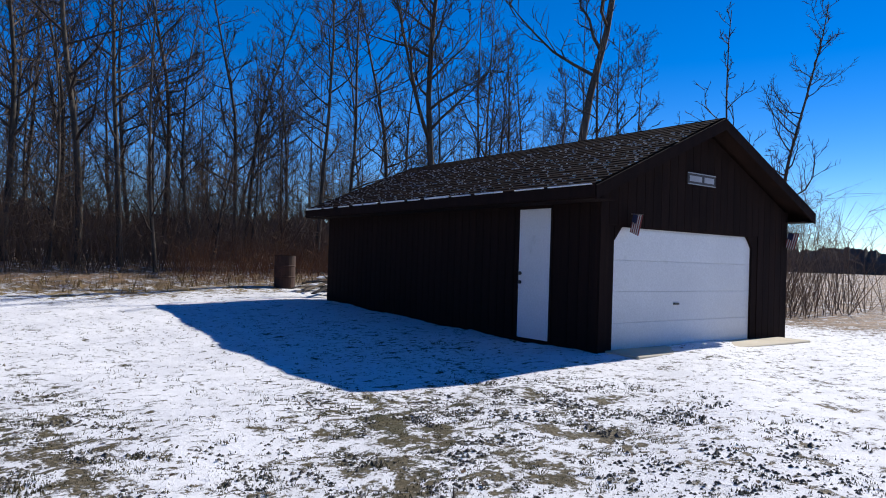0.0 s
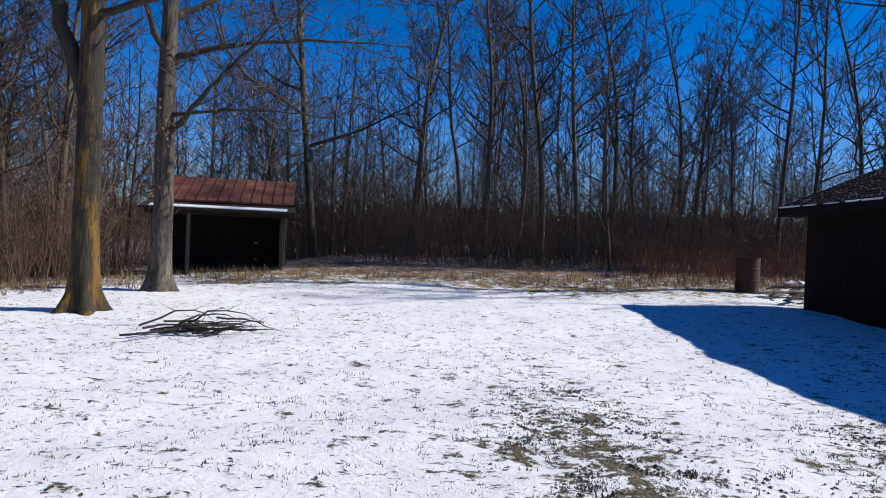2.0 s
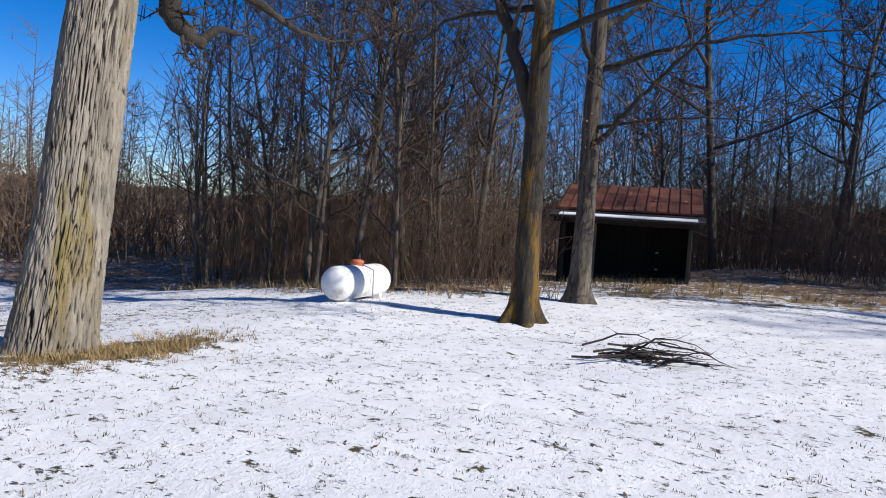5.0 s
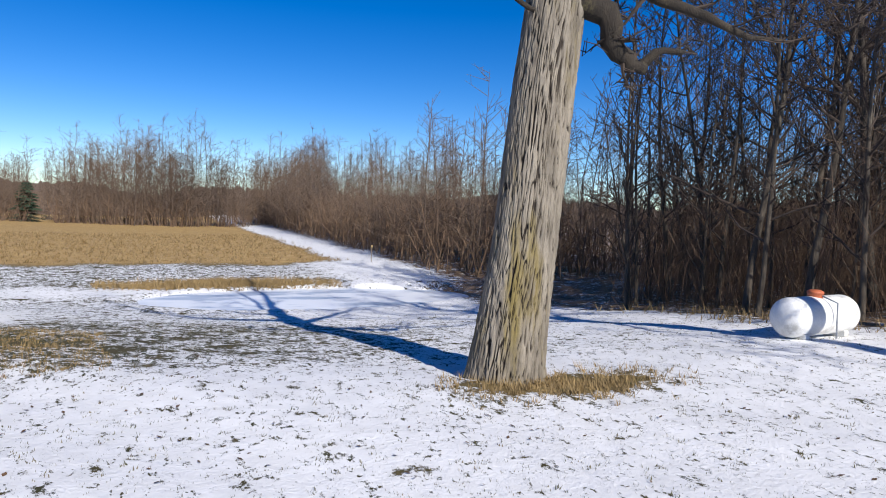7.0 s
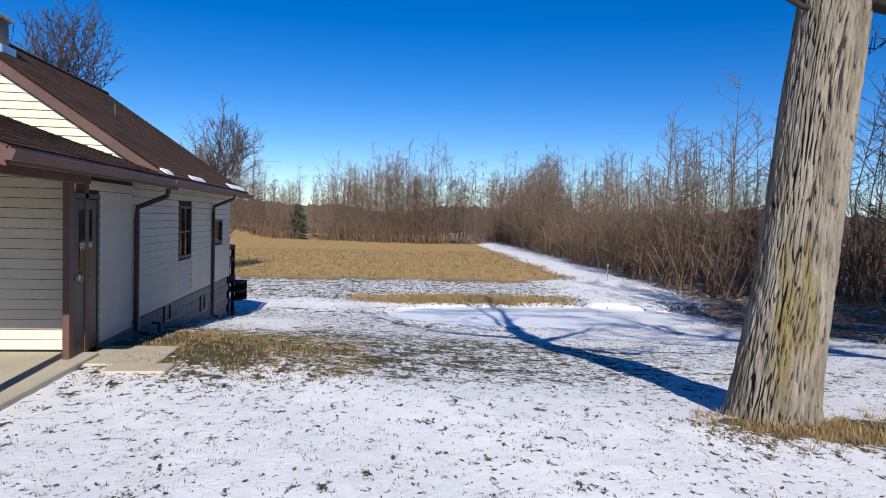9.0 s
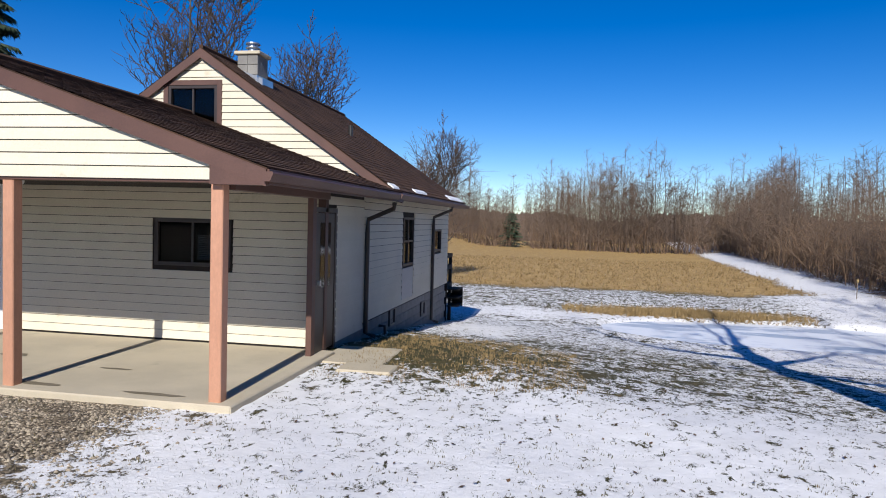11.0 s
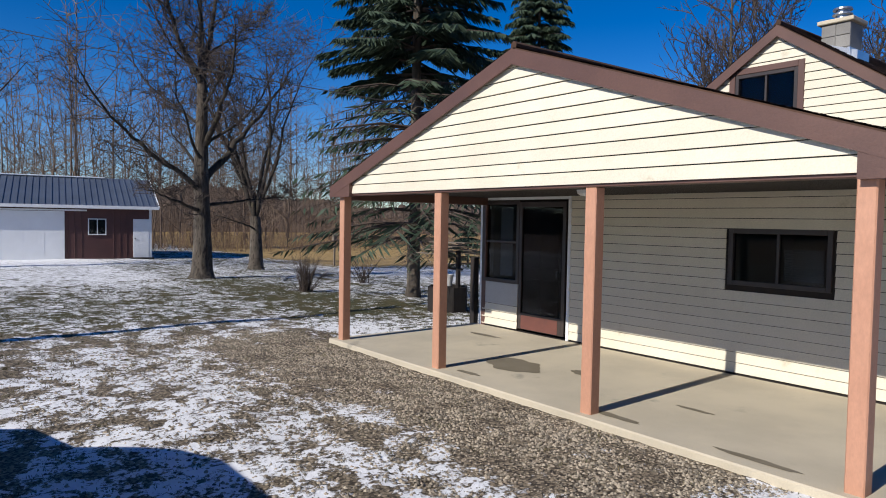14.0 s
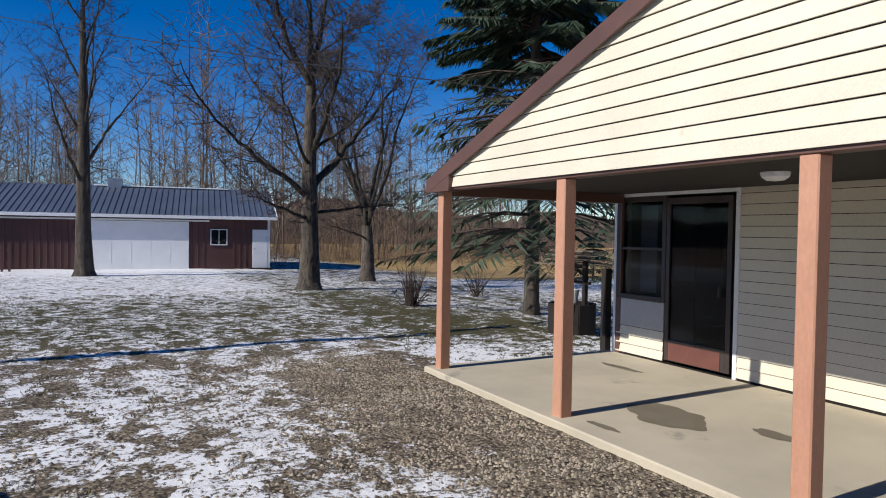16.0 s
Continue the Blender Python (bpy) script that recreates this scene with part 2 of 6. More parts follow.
base = mixc(t, cover("straw"), base, straw)
base = mixc(t, cover("litter"), base, litter)
mixn = calc(t, "ADD", calc(t, "MULTIPLY", n_fine, 0.25), calc(t, "ADD", calc(t, "MULTIPLY", n_mid, 0.37), calc(t, "MULTIPLY", n_big, 0.38)))
speck = noise_node(t, coords(t, (1.25, 0.8, 1)), 4.6, 10, 0.78)
mixn = calc(t, "MAXIMUM", mixn, calc(t, "SUBTRACT", speck, calc(t, "ADD", calc(t, "MULTIPLY", cover("gravel"), 0.075), 0.0)))
speck2 = noise_node(t, coords(t, (1.3, 0.75, 1)), 10.5, 6, 0.7)
mixn = calc(t, "MAXIMUM", mixn, calc(t, "SUBTRACT", speck2, calc(t, "ADD", calc(t, "MULTIPLY", cover("gravel"), 0.06), 0.022)))
thr = calc(t, "SUBTRACT", calc(t, "MULTIPLY", cover("snow"), 0.25), calc(t, "SUBTRACT", mixn, 0.378))
snowmask = ramp(t, thr, -0.006, 0.016)
snowc = mixc(t, ramp(t, n_mid, 0.3, 0.7), (0.86, 0.86, 0.87), (0.76, 0.76, 0.765))
t.links.new(mixc(t, snowmask, base, snowc), p.inputs["Base Color"])
p.inputs["Roughness"].default_value = 0.8
p.inputs["Specular IOR Level"].default_value = 0.25
hgt = calc(t, "ADD", calc(t, "MULTIPLY", n_fine, 0.7), calc(t, "MULTIPLY", snowmask, 0.5))
bumped(t, p, hgt, 0.7, 0.035)


# ---- mesh tools ----
class MB:
    """Collects vertices and faces for one mesh."""

    def __init__(self):
        self.v, self.f = [], []

    def box(self, x0, x1, y0, y1, z0, z1, b=0.0, m=None):
        if b <= 0:
            c = [(x, y, z) for x in (x0, x1) for y in (y0, y1) for z in (z0, z1)]
            f = [(0, 1, 3, 2), (4, 6, 7, 5), (0, 4, 5, 1), (2, 3, 7, 6), (0, 2, 6, 4), (1, 5, 7, 3)]
            return self.add(c, f, m)
        b = min(b, (x1 - x0) * 0.45, (y1 - y0) * 0.45, (z1 - z0) * 0.45)
        bm = bmesh.new()
        bmesh.ops.create_cube(bm, size=1)
        for q in bm.verts:
            q.co = ((x0 + x1) / 2 + q.co.x * (x1 - x0), (y0 + y1) / 2 + q.co.y * (y1 - y0), (z0 + z1) / 2 + q.co.z * (z1 - z0))
        bmesh.ops.bevel(bm, geom=bm.edges[:], offset=b, segments=1, affect="EDGES")
        bm.verts.index_update()
        self.add([tuple(q.co) for q in bm.verts], [tuple(q.index for q in f.verts) for f in bm.faces], m)
        bm.free()
        return self

    def add(self, verts, faces, m=None):
        k = len(self.v)
        self.v += [tuple(m @ Vector(q)) for q in verts] if m else verts
        self.f += [tuple(i + k for i in f) for f in faces]
        return self

    def prism(self, poly, axis, a, b):
        """A polygon in the other two axes, drawn out along axis from a to b."""
        n = len(poly)
        put = {"x": lambda s, q: (s, q[0], q[1]), "y": lambda s, q: (q[0], s, q[1]), "z": lambda s, q: (q[0], q[1], s)}[axis]
        self.add([put(a, q) for q in poly] + [put(b, q) for q in poly],
                 [tuple(range(n - 1, -1, -1)), tuple(range(n, 2 * n))] + [(i, (i + 1) % n, n + (i + 1) % n, n + i) for i in range(n)])
        return self

    def tube(self, pts, radii, n=6, cap=True):
        k, rings = len(self.v), len(pts)
        P = [Vector(q) for q in pts]
        side = None
        for i, q in enumerate(P):
            d = (P[min(i + 1, rings - 1)] - P[max(i - 1, 0)]).normalized()
            if side is None:
                side = d.cross(Vector((0.31, 0.95, 0.1)) if abs(d.y) < 0.8 else Vector((1, 0, 0.2))).normalized()
            else:
                side = (side - d * side.dot(d)).normalized()
            up = d.cross(side)
            r = radii[i]
            if i == rings - 1 and r < 0.0045:
                self.v.append(tuple(q))
                self.f += [(k + (i - 1) * n + j, k + (i - 1) * n + (j + 1) % n, k + i * n) for j in range(n)]
                break
            for j in range(n):
                a = 2 * math.pi * j / n
                self.v.append(tuple(q + (side * math.cos(a) + up * math.sin(a)) * r))
            if i:
                o = k + (i - 1) * n
                self.f += [(o + j, o + (j + 1) % n, o + n + (j + 1) % n, o + n + j) for j in range(n)]
        else:
            if cap:
                o = k + (rings - 1) * n
                self.f.append(tuple(o + j for j in range(n)))
                self.f.append(tuple(k + j for j in range(n - 1, -1, -1)))
        return self

    def lathe(self, prof, n=20, axis="z", at=(0, 0, 0)):
        k = len(self.v)
        for r, z in prof:
            for j in range(n):
                a = 2 * math.pi * j / n
                c, s = r * math.cos(a), r * math.sin(a)
                q = (c, s, z) if axis == "z" else (z, c, s)
                self.v.append((q[0] + at[0], q[1] + at[1], q[2] + at[2]))
        for i in range(len(prof) - 1):
            o = k + i * n
            self.f += [(o + j, o + (j + 1) % n, o + n + (j + 1) % n, o + n + j) for j in range(n)]
        return self

    def mesh(self, name, material, smooth=False):
        me = bpy.data.meshes.new(name)
        me.from_pydata(self.v, [], self.f)
        me.materials.append(material)
        if smooth:
            me.polygons.foreach_set("use_smooth", [True] * len(me.polygons))
        me.update()
        return me


def thing(name, x, y, z, label, category, group="", turn=0.0):
    """A top-level thing: an Empty at its base. Its parts are made in its own axes."""
    ob = new(name)
    ob.empty_display_size = 0.2
    ob.matrix_basis = pose(x, y, z, 0, 0, turn)
    return tagged(ob, label, category, group)


def part(name, mb, material, parent, label="", smooth=False, kind=""):
    ob = new(name, mb.mesh(name, material, smooth) if isinstance(mb, MB) else mb)
    ob.parent = parent
    return tagged(ob, label, kind=kind)


def plain(name, mb, material, label, category="", kind="", smooth=False, group=""):
    return tagged(new(name, mb.mesh(name, material, smooth)), label, category, group, kind)


def smooth01(a, b, x):
    s = np.clip((np.asarray(x, float) - a) / (b - a), 0, 1)
    return s * s * (3 - 2 * s)


def blob(x, y, cx, cy, rx, ry):
    return np.exp(-((x - cx) / rx) ** 2 - ((y - cy) / ry) ** 2)


# ---- ground ----
POND = (-8.6, -26.2, 6.0, 2.75, -1.55)


def height(x, y):
    x, y = np.asarray(x, float), np.asarray(y, float)
    z = -0.06 + 0 * x
    z = z + 0.7 * smooth01(-13, -27, x) * smooth01(-9, -2, y) + 0.15 * smooth01(-8, -15, x)
    z = z + 0.12 * smooth01(2, 8, y) - 0.3 * smooth01(12, 36, x)
    u = (-8.6 - 4.0 * smooth01(-5.0, 2.3, x) - y) / 14.0
    fall = 0.7 * np.clip(u, 0, 1) + 0.3 * smooth01(0, 1, u)
    z = z - 1.38 * fall * (1 - 0.45 * smooth01(-14, -22, x)) * (1 - 0.8 * smooth01(9, 16, x))
    z = z + 0.2 * smooth01(-29, -36, y)
    px, py, rx, ry, pz = POND
    d = np.sqrt(((x - px) / rx) ** 2 + ((y - py) / ry) ** 2)
    z = np.where(d < 1.6, z + (pz - 0.25 - z) * (1 - smooth01(0.8, 1.18, d)), z)
    z = z + 0.03 * np.sin(x * 0.9 + 1.3) * np.sin(y * 0.8) + 0.015 * np.sin(x * 2.7 + y * 1.9)
    flat = smooth01(1.2, 2.0, x) * smooth01(11.2, 10.4, x) * smooth01(-8.0, -8.5, y) * smooth01(-13, -12, y)
    z = z * (1 - flat) + -0.075 * flat
    return z


def ground_z(x, y):
    return float(height(x, y))


def lines(inner0, inner1, step, reach):
    a = list(np.arange(inner0, inner1 + step / 2, step))
    s, q = step, inner1
    while q < reach:
        s *= 1.13
        q += s
        a.append(q)
    s, q = step, inner0
    while q > -reach:
        s *= 1.13
        q -= s
        a.insert(0, q)
    return np.array(a)


gx, gy = lines(-16, 14, 0.19, 900), lines(-28, 9, 0.19, 900)
X, Y = np.meshgrid(gx, gy)
Z = height(X, Y)
rough_n = np.random.RandomState(5).normal(0, 0.006, X.shape)
Z = Z + rough_n * (np.abs(X) < 18)
nx, ny = len(gx), len(gy)
idx = np.arange(nx * ny).reshape(ny, nx)
quads = np.stack([idx[:-1, :-1], idx[:-1, 1:], idx[1:, 1:], idx[1:, :-1]], -1).reshape(-1, 4)
gme = bpy.data.meshes.new("ground")
gme.from_pydata(np.stack([X, Y, Z], -1).reshape(-1, 3).tolist(), [], quads.tolist())
gme.polygons.foreach_set("use_smooth", [True] * len(gme.polygons))
gme.materials.append(M_GROUND)


def covers(X, Y):
    """Snow, gravel, straw and leaf litter, 0 to 1, over the plan."""
    wob = 0.8 * np.sin(X * 0.7 + 1) * np.sin(Y * 0.6 + 2) + 0.4 * np.sin(X * 1.9) * np.sin(Y * 2.1)
    snow = 0.92 + 0 * X
    # worn patches between the garage and the first camera place
    snow -= 0.34 * blob(X, Y, -5.2, 0.8, 2.6, 0.8) + 0.3 * blob(X, Y, -3.4, 2.0, 1.1, 0.9) + 0.22 * blob(X, Y, -5.0, 3.2, 1.6, 0.6) + 0.18 * blob(X, Y, -4.0, 4.6, 2.2, 1.2)
    snow -= 0.1 * smooth01(-7, -5, X) * smooth01(0.5, 3, Y) * (1 - smooth01(8, 12, Y))
    snow -= 0.13 * blob(X, Y, -9.0, 5.6, 3.6, 1.5)
    # gravel drive before the porch, and thin grass further east
    drive = smooth01(1.4, 3.4, X + 0.6 * wob) * smooth01(-9.6, -8.9, Y) * (1 - smooth01(12.5, 15, X + wob)) * (1 - smooth01(2, 6, Y))
    snow -= 0.38 * drive
    near_slab = smooth01(2.6, 3.4, X) * smooth01(-6.7, -7.6, Y + 0.3 * wob) * smooth01(-9.6, -8.9, Y) * (1 - smooth01(10.3, 11.5, X))
    snow -= 0.34 * near_slab
    east = smooth01(10.5, 13, X + wob) * smooth01(-14, -11, Y) * (1 - 0.45 * smooth01(19, 24, X)) * (1 - smooth01(33, 37, X))
    snow -= 0.34 * east * (1 - 0.8 * drive)
    # bare turf along the house and the thin cover behind it
    side = blob(X, Y, 0.9, -12.9, 1.7, 1.5)
    snow -= 0.46 * side + 0.1 * blob(X, Y, -1.0, -11.5, 2.4, 1.6)
    snow -= 0.2 * smooth01(-10.0, -15.0, Y + 1.2 * wob) * smooth01(-28.5, -26.5, Y) * smooth01(-9, -3.5, X) 
    snow += 0.5 * blob(X, Y, 0.9, -19.2, 0.8, 2.2)
    tree = 0.75 * blob(X, Y, -6.5, -8.3, 0.9, 0.45) + 0.7 * blob(X, Y, -5.6, -8.5, 0.8, 0.45)
    snow -= 0.8 * np.clip(tree, 0, 1)
    belt = smooth01(-28.5, -30.5, Y + 0.5 * wob) * (1 - smooth01(-36.5, -38, Y + 0.6 * wob)) * smooth01(-13, -9, X)
    snow -= 0.27 * belt
    bank = blob(X, Y, -5.6, -29.9, 3.4, 0.75)
    snow -= 0.8 * bank
    mid = -14.6 + 0.055 * (Y + 37)
    path = 0.85 * np.exp(-((X - mid - 0.2) / 1.25) ** 2) * smooth01(-29, -34, Y)
    field = smooth01(-36.2, -37.8, Y + 0.7 * wob) * smooth01(1.0, 2.4, X - mid + 0.4 * wob)
    field = np.maximum(field, 0.8 * smooth01(28, 33, X + wob) * smooth01(-18, -22, Y + wob))
    snow -= 0.66 * field * (1 - path)
    wood = smooth01(-17.5, -20.5, X + 0.8 * wob) * smooth01(-9, -5, Y)
    wood = np.maximum(wood, smooth01(-13.5, -15.5, X + 0.05 * Y + 0.6 * wob) * (1 - smooth01(-9, -6, Y)) * smooth01(-30, -27, Y))
    wood = np.maximum(wood, smooth01(-14.9, -16.6, X - 0.055 * (Y + 37) + 0.5 * wob) * smooth01(-20, -24, Y))
    wood = np.maximum(wood, smooth01(14, 17, Y))
    snow -= 0.45 * wood
    tan = smooth01(-15.5, -18.5, X + 0.6 * wob) * smooth01(-8, -5, Y) * (1 - wood)
    snow -= 0.36 * tan
    snow = snow - 0.12 * smooth01(-12, -8, X) * smooth01(-9.5, -11, Y) * smooth01(-20, -17, Y)
    gravel = np.clip(drive * 0.9 + near_slab, 0, 1)
    gravel = np.maximum(gravel, 0.6 * blob(X, Y, -3.0, 5.5, 2.2, 2.6) + 0.55 * blob(X, Y, -4.2, 1.2, 2.4, 1.4))
    strawc = np.clip(0.6 * tan + field + bank + 0.6 * np.clip(tree, 0, 1), 0, 1)
    return np.clip(snow, 0.02, 1.02), gravel, strawc, np.clip(wood, 0, 1)


for cname, arr in zip(("snow", "gravel", "straw", "litter"), covers(X, Y)):
    gme.attributes.new(cname, "FLOAT", "POINT").data.foreach_set("value", np.asarray(arr, np.float32).ravel())
tagged(new("ground", gme), "thin crusted snow over winter turf, gravel and stubble", "ground", kind="structure")

# frozen pond
mb = MB()
px, py, rx, ry, pz = POND
ring = [(px + rx * 1.12 * math.cos(a) * (1 + 0.05 * math.sin(3 * a + 1)), py + ry * 1.12 * math.sin(a) * (1 + 0.06 * math.sin(2 * a)), pz) for a in np.linspace(0, 2 * math.pi, 72, endpoint=False)]
mb.add(ring + [(q[0], q[1], pz - 0.12) for q in ring], [tuple(range(72))] + [(i, 72 + i, 72 + (i + 1) % 72, (i + 1) % 72) for i in range(72)])
plain("pond", mb, M_ICE, "frozen pond with wind-blown snow on grey ice", "pond", "structure")


# ---- building tools ----
def cells(u0, u1, z0, z1, holes):
    """Rectangles of a wall that are left round its openings (u0, u1, z0, z1)."""
    us = sorted({u0, u1, *[h[0] for h in holes], *[h[1] for h in holes]})
    zs = sorted({z0, z1, *[h[2] for h in holes], *[h[3] for h in holes]})
    us, zs = [u for u in us if u0 <= u <= u1], [z for z in zs if z0 <= z <= z1]
    for za, zb in zip(zs, zs[1:]):
        start = None
        for ua, ub in zip(us, us[1:]):
            inside = any(h[0] < (ua + ub) / 2 < h[1] and h[2] < (za + zb) / 2 < h[3] for h in holes)
            if inside and start is not None:
                yield start, ua, za, zb
                start = None
            elif not inside and start is None:
                start = ua
        if start is not None:
            yield start, us[-1], za, zb


def lap_board(axis, face, out, u0, u1, z0, z1, v0=None, v1=None, proud=0.024):
    """One lapped board on the wall plane axis = face; out: the way it faces; v0, v1: its ends at the top."""
    v0, v1 = u0 if v0 is None else v0, u1 if v1 is None else v1
    b0, b1, k = face + out * 0.001, face + out * proud, face + out * 0.006
    z0 += 0.009
    q = [(b0, u0, z0), (b0, u1, z0), (b1, u1, z0), (b1, u0, z0), (b1 - out * 0.001, u0, z0 + 0.012), (b1 - out * 0.001, u1, z0 + 0.012), (b0, v0, z1), (b0, v1, z1), (k, v1, z1), (k, v0, z1)]
    if axis == "y":
        q = [(c[1], c[0], c[2]) for c in q]
    return MB().add(q, [(0, 3, 2, 1), (3, 4, 5, 2), (4, 9, 8, 5), (6, 7, 8, 9), (0, 1, 7, 6), (0, 6, 9, 4, 3), (1, 2, 5, 8, 7)])


def siding(parent, axis, face, out, u0, u1, z0, z1, holes, step=0.134, slope=None):
    """Courses of lapped siding, cut round openings; slope(z) gives the ends under a gable."""
    z = z0
    while z < z1 - 0.02:
        zt = min(z + step, z1)
        a, b, ta, tb = u0, u1, u0, u1
        if slope:
            (a, b), (ta, tb) = slope(z), slope(zt)
        cut = sorted((h[0], h[1]) for h in holes if h[2] < (z + zt) / 2 < h[3])
        edges, s = [], a
        for h in cut:
            if h[0] > s:
                edges.append((s, h[0]))
            s = max(s, h[1])
        if s < b:
            edges.append((s, b))
        for e0, e1 in edges:
            if e1 - e0 > 0.02:
                part("siding_board", lap_board(axis, face, out, e0, e1, z, zt, ta if e0 == a else e0, tb if e1 == b else e1), M_SIDING, parent)
        z = zt


def shingles(x0, x1, eave, ridge, material, parent, course=0.135, tab=0.3, seed=1):
    """Rows of shingle tabs on one roof slope. eave and ridge: (y, z) with the run along x."""
    rnd = random.Random(seed)
    mb = MB()
    dy, dz = ridge[0] - eave[0], ridge[1] - eave[1]
    ln = math.hypot(dy, dz)
    ny_, nz_ = (-dz / ln, dy / ln) if dy > 0 else (dz / ln, -dy / ln)
    if nz_ < 0:
        ny_, nz_ = -ny_, -nz_
    rows = int(ln / course)
    for r in range(rows + 1):
        s0, s1 = r * course / ln, min((r + 1) * course / ln * 1.0 + 0.02, 1.0)
        off = (r % 2) * tab / 2
        u = x0 - off
        while u < x1:
            a, b = max(u + 0.006, x0), min(u + tab - 0.006, x1)
            if b - a > 0.03:
                lift = 0.014 + rnd.uniform(0, 0.006)
                lo = (eave[0] + dy * s0, eave[1] + dz * s0)
                hi = (eave[0] + dy * s1, eave[1] + dz * s1)
                mb.add([(a, lo[0], lo[1]), (b, lo[0], lo[1]), (b, lo[0] + ny_ * lift, lo[1] + nz_ * lift), (a, lo[0] + ny_ * lift, lo[1] + nz_ * lift), (b, hi[0] + ny_ * 0.003, hi[1] + nz_ * 0.003), (a, hi[0] + ny_ * 0.003, hi[1] + nz_ * 0.003)],
                       [(0, 1, 2, 3), (3, 2, 4, 5)])
            u += tab
    return part("shingles", mb, material, parent, kind="stuff")


def window(name, parent, axis, face, out, u0, u1, z0, z1, frame_mat, bars=(), rail=False, fw=0.05, label=""):
    """A window in an opening: frame, panes of glass, glazing bars."""
    def b(ua, ub, za, zb, d0, d1, bev=0.004):
        lo, hi = sorted((face + out * d0, face + out * d1))
        return (lo, hi, ua, ub, za, zb, bev) if axis == "x" else (ua, ub, lo, hi, za, zb, bev)
    mb = MB()
    for ua, ub, za, zb in ((u0, u0 + fw, z0, z1), (u1 - fw, u1, z0, z1), (u0 + fw, u1 - fw, z0, z0 + fw), (u0 + fw, u1 - fw, z1 - fw, z1)):
        mb.box(*b(ua, ub, za, zb, -0.06, 0.025))
    fr = part(name, mb, frame_mat, parent, label)
    for k in bars:
        part("mullion", MB().box(*b(k - 0.018, k + 0.018, z0 + fw, z1 - fw, -0.04, 0.012)), frame_mat, fr)
    if rail:
        zm = (z0 + z1) / 2
        part("meeting_rail", MB().box(*b(u0 + fw, u1 - fw, zm - 0.02, zm + 0.02, -0.035, 0.008)), frame_mat, fr)
    edges = [u0 + fw, *bars, u1 - fw]
    for a, c in zip(edges, edges[1:]):
        pane = part("pane", MB().box(*b(a + 0.002, c - 0.002, z0 + fw, z1 - fw, -0.03, -0.024, 0)), M_GLASS, fr)
        pane.visible_shadow = False
    return fr


# ---- house ----
HX0, HX1, PY, PF, GY, HB = 2.32, 10.0, -11.9, -8.9, -14.32, -22.2
house = new("house")
tagged(house, "single-storey house in cream lap siding with brown roof and open porch", "house")
POSTS = (2.36, 4.87, 7.41, 9.93)
DOORU = (7.87, 10.0, 0.0, 2.32)
PWIN = (3.82, 5.1, 1.17, 1.9)
# porch back wall
wall = part("wall", MB(), M_GREYPANEL, house, "cream siding wall under the porch")
pieces = [MB().box(a, b, PY - 0.14, PY, c, d) for a, b, c, d in cells(HX0, HX1, -0.1, 2.4, (DOORU, PWIN))]
# sided walls get a near-black core, painting shade lines between the courses
wall.data = pieces[0].mesh("wall", M_OLDWOOD)
for mb in pieces[1:]:
    part("sheathing", mb, M_OLDWOOD, wall)
siding(wall, "y", PY, 1, HX0 + 0.1, HX1 - 0.1, 0.02, 2.4, ((DOORU[0] - 0.04, DOORU[1] + 0.04, -1, 2.36), (PWIN[0] - 0.04, PWIN[1] + 0.04, PWIN[2] - 0.04, PWIN[3] + 0.04)))
for x in (HX0, HX1):
    s = 1 if x == HX0 else -1
    part("corner_board", MB().box(min(x - s * 0.02, x + s * 0.1), max(x - s * 0.02, x + s * 0.1), PY - 0.1, PY + 0.022, -0.06, 2.3, 0.004), M_TRIM, house, "brown painted corner board")
# front entry: dark screened window and door in one pale frame
entry = window("porch_window", house, "y", PY, 1, 9.02, 10.0, 0.83, 2.32, M_BRONZE, bars=(), rail=True, fw=0.07, label="dark screened porch window beside the door")
part("curtain", MB().box(9.3, 9.62, PY - 0.12, PY - 0.1, 0.95, 2.2), M_BLIND, entry, "pale curtain")
part("panel", MB().box(9.04, 9.98, PY - 0.05, PY + 0.012, 0.43, 0.828, 0.004), M_GREYPANEL, house, "grey panel below the porch window")
low = part("low_wall", MB().box(9.04, 9.98, PY - 0.1, PY - 0.004, 0.0, 0.428), M_OLDWOOD, house)
siding(low, "y", PY, 1, 9.04, 9.98, 0.02, 0.425, ())
door = part("front_door", MB().box(7.93, 9.0, PY - 0.09, PY - 0.04, 0.06, 2.28, 0.005), M_DOORRED, house, "dark red front door behind a storm door")
for z0, z1 in ((0.25, 0.95), (1.15, 2.1)):
    for x0, x1 in ((8.12, 8.44), (8.54, 8.86)):
        part("door_panel", MB().box(x0, x1, PY - 0.045, PY - 0.03, z0, z1, 0.006), M_DOORRED, door)
storm = part("storm_door", MB().box(7.93, 8.0, PY - 0.035, PY + 0.02, 0.05, 2.29, 0.004).box(8.95, 9.015, PY - 0.035, PY + 0.02, 0.05, 2.29, 0.004).box(8.0, 8.95, PY - 0.035, PY + 0.02, 0.05, 0.34, 0.004).box(8.0, 8.95, PY - 0.035, PY + 0.02, 2.2, 2.29, 0.004), M_BRONZE, house, "dark bronze storm door with full glass")
part("pane", MB().box(8.0, 8.95, PY - 0.012, PY - 0.006, 0.34, 2.2), M_GLASS, storm).visible_shadow = False
part("kick_panel", MB().box(8.07, 8.93, PY + 0.02, PY + 0.026, 0.06, 0.3), M_KICK, storm, "red-brown kick panel")
part("handle", MB().box(8.07, 8.1, PY + 0.02, PY + 0.06, 1.0, 1.12, 0.004), M_BLACK, storm)
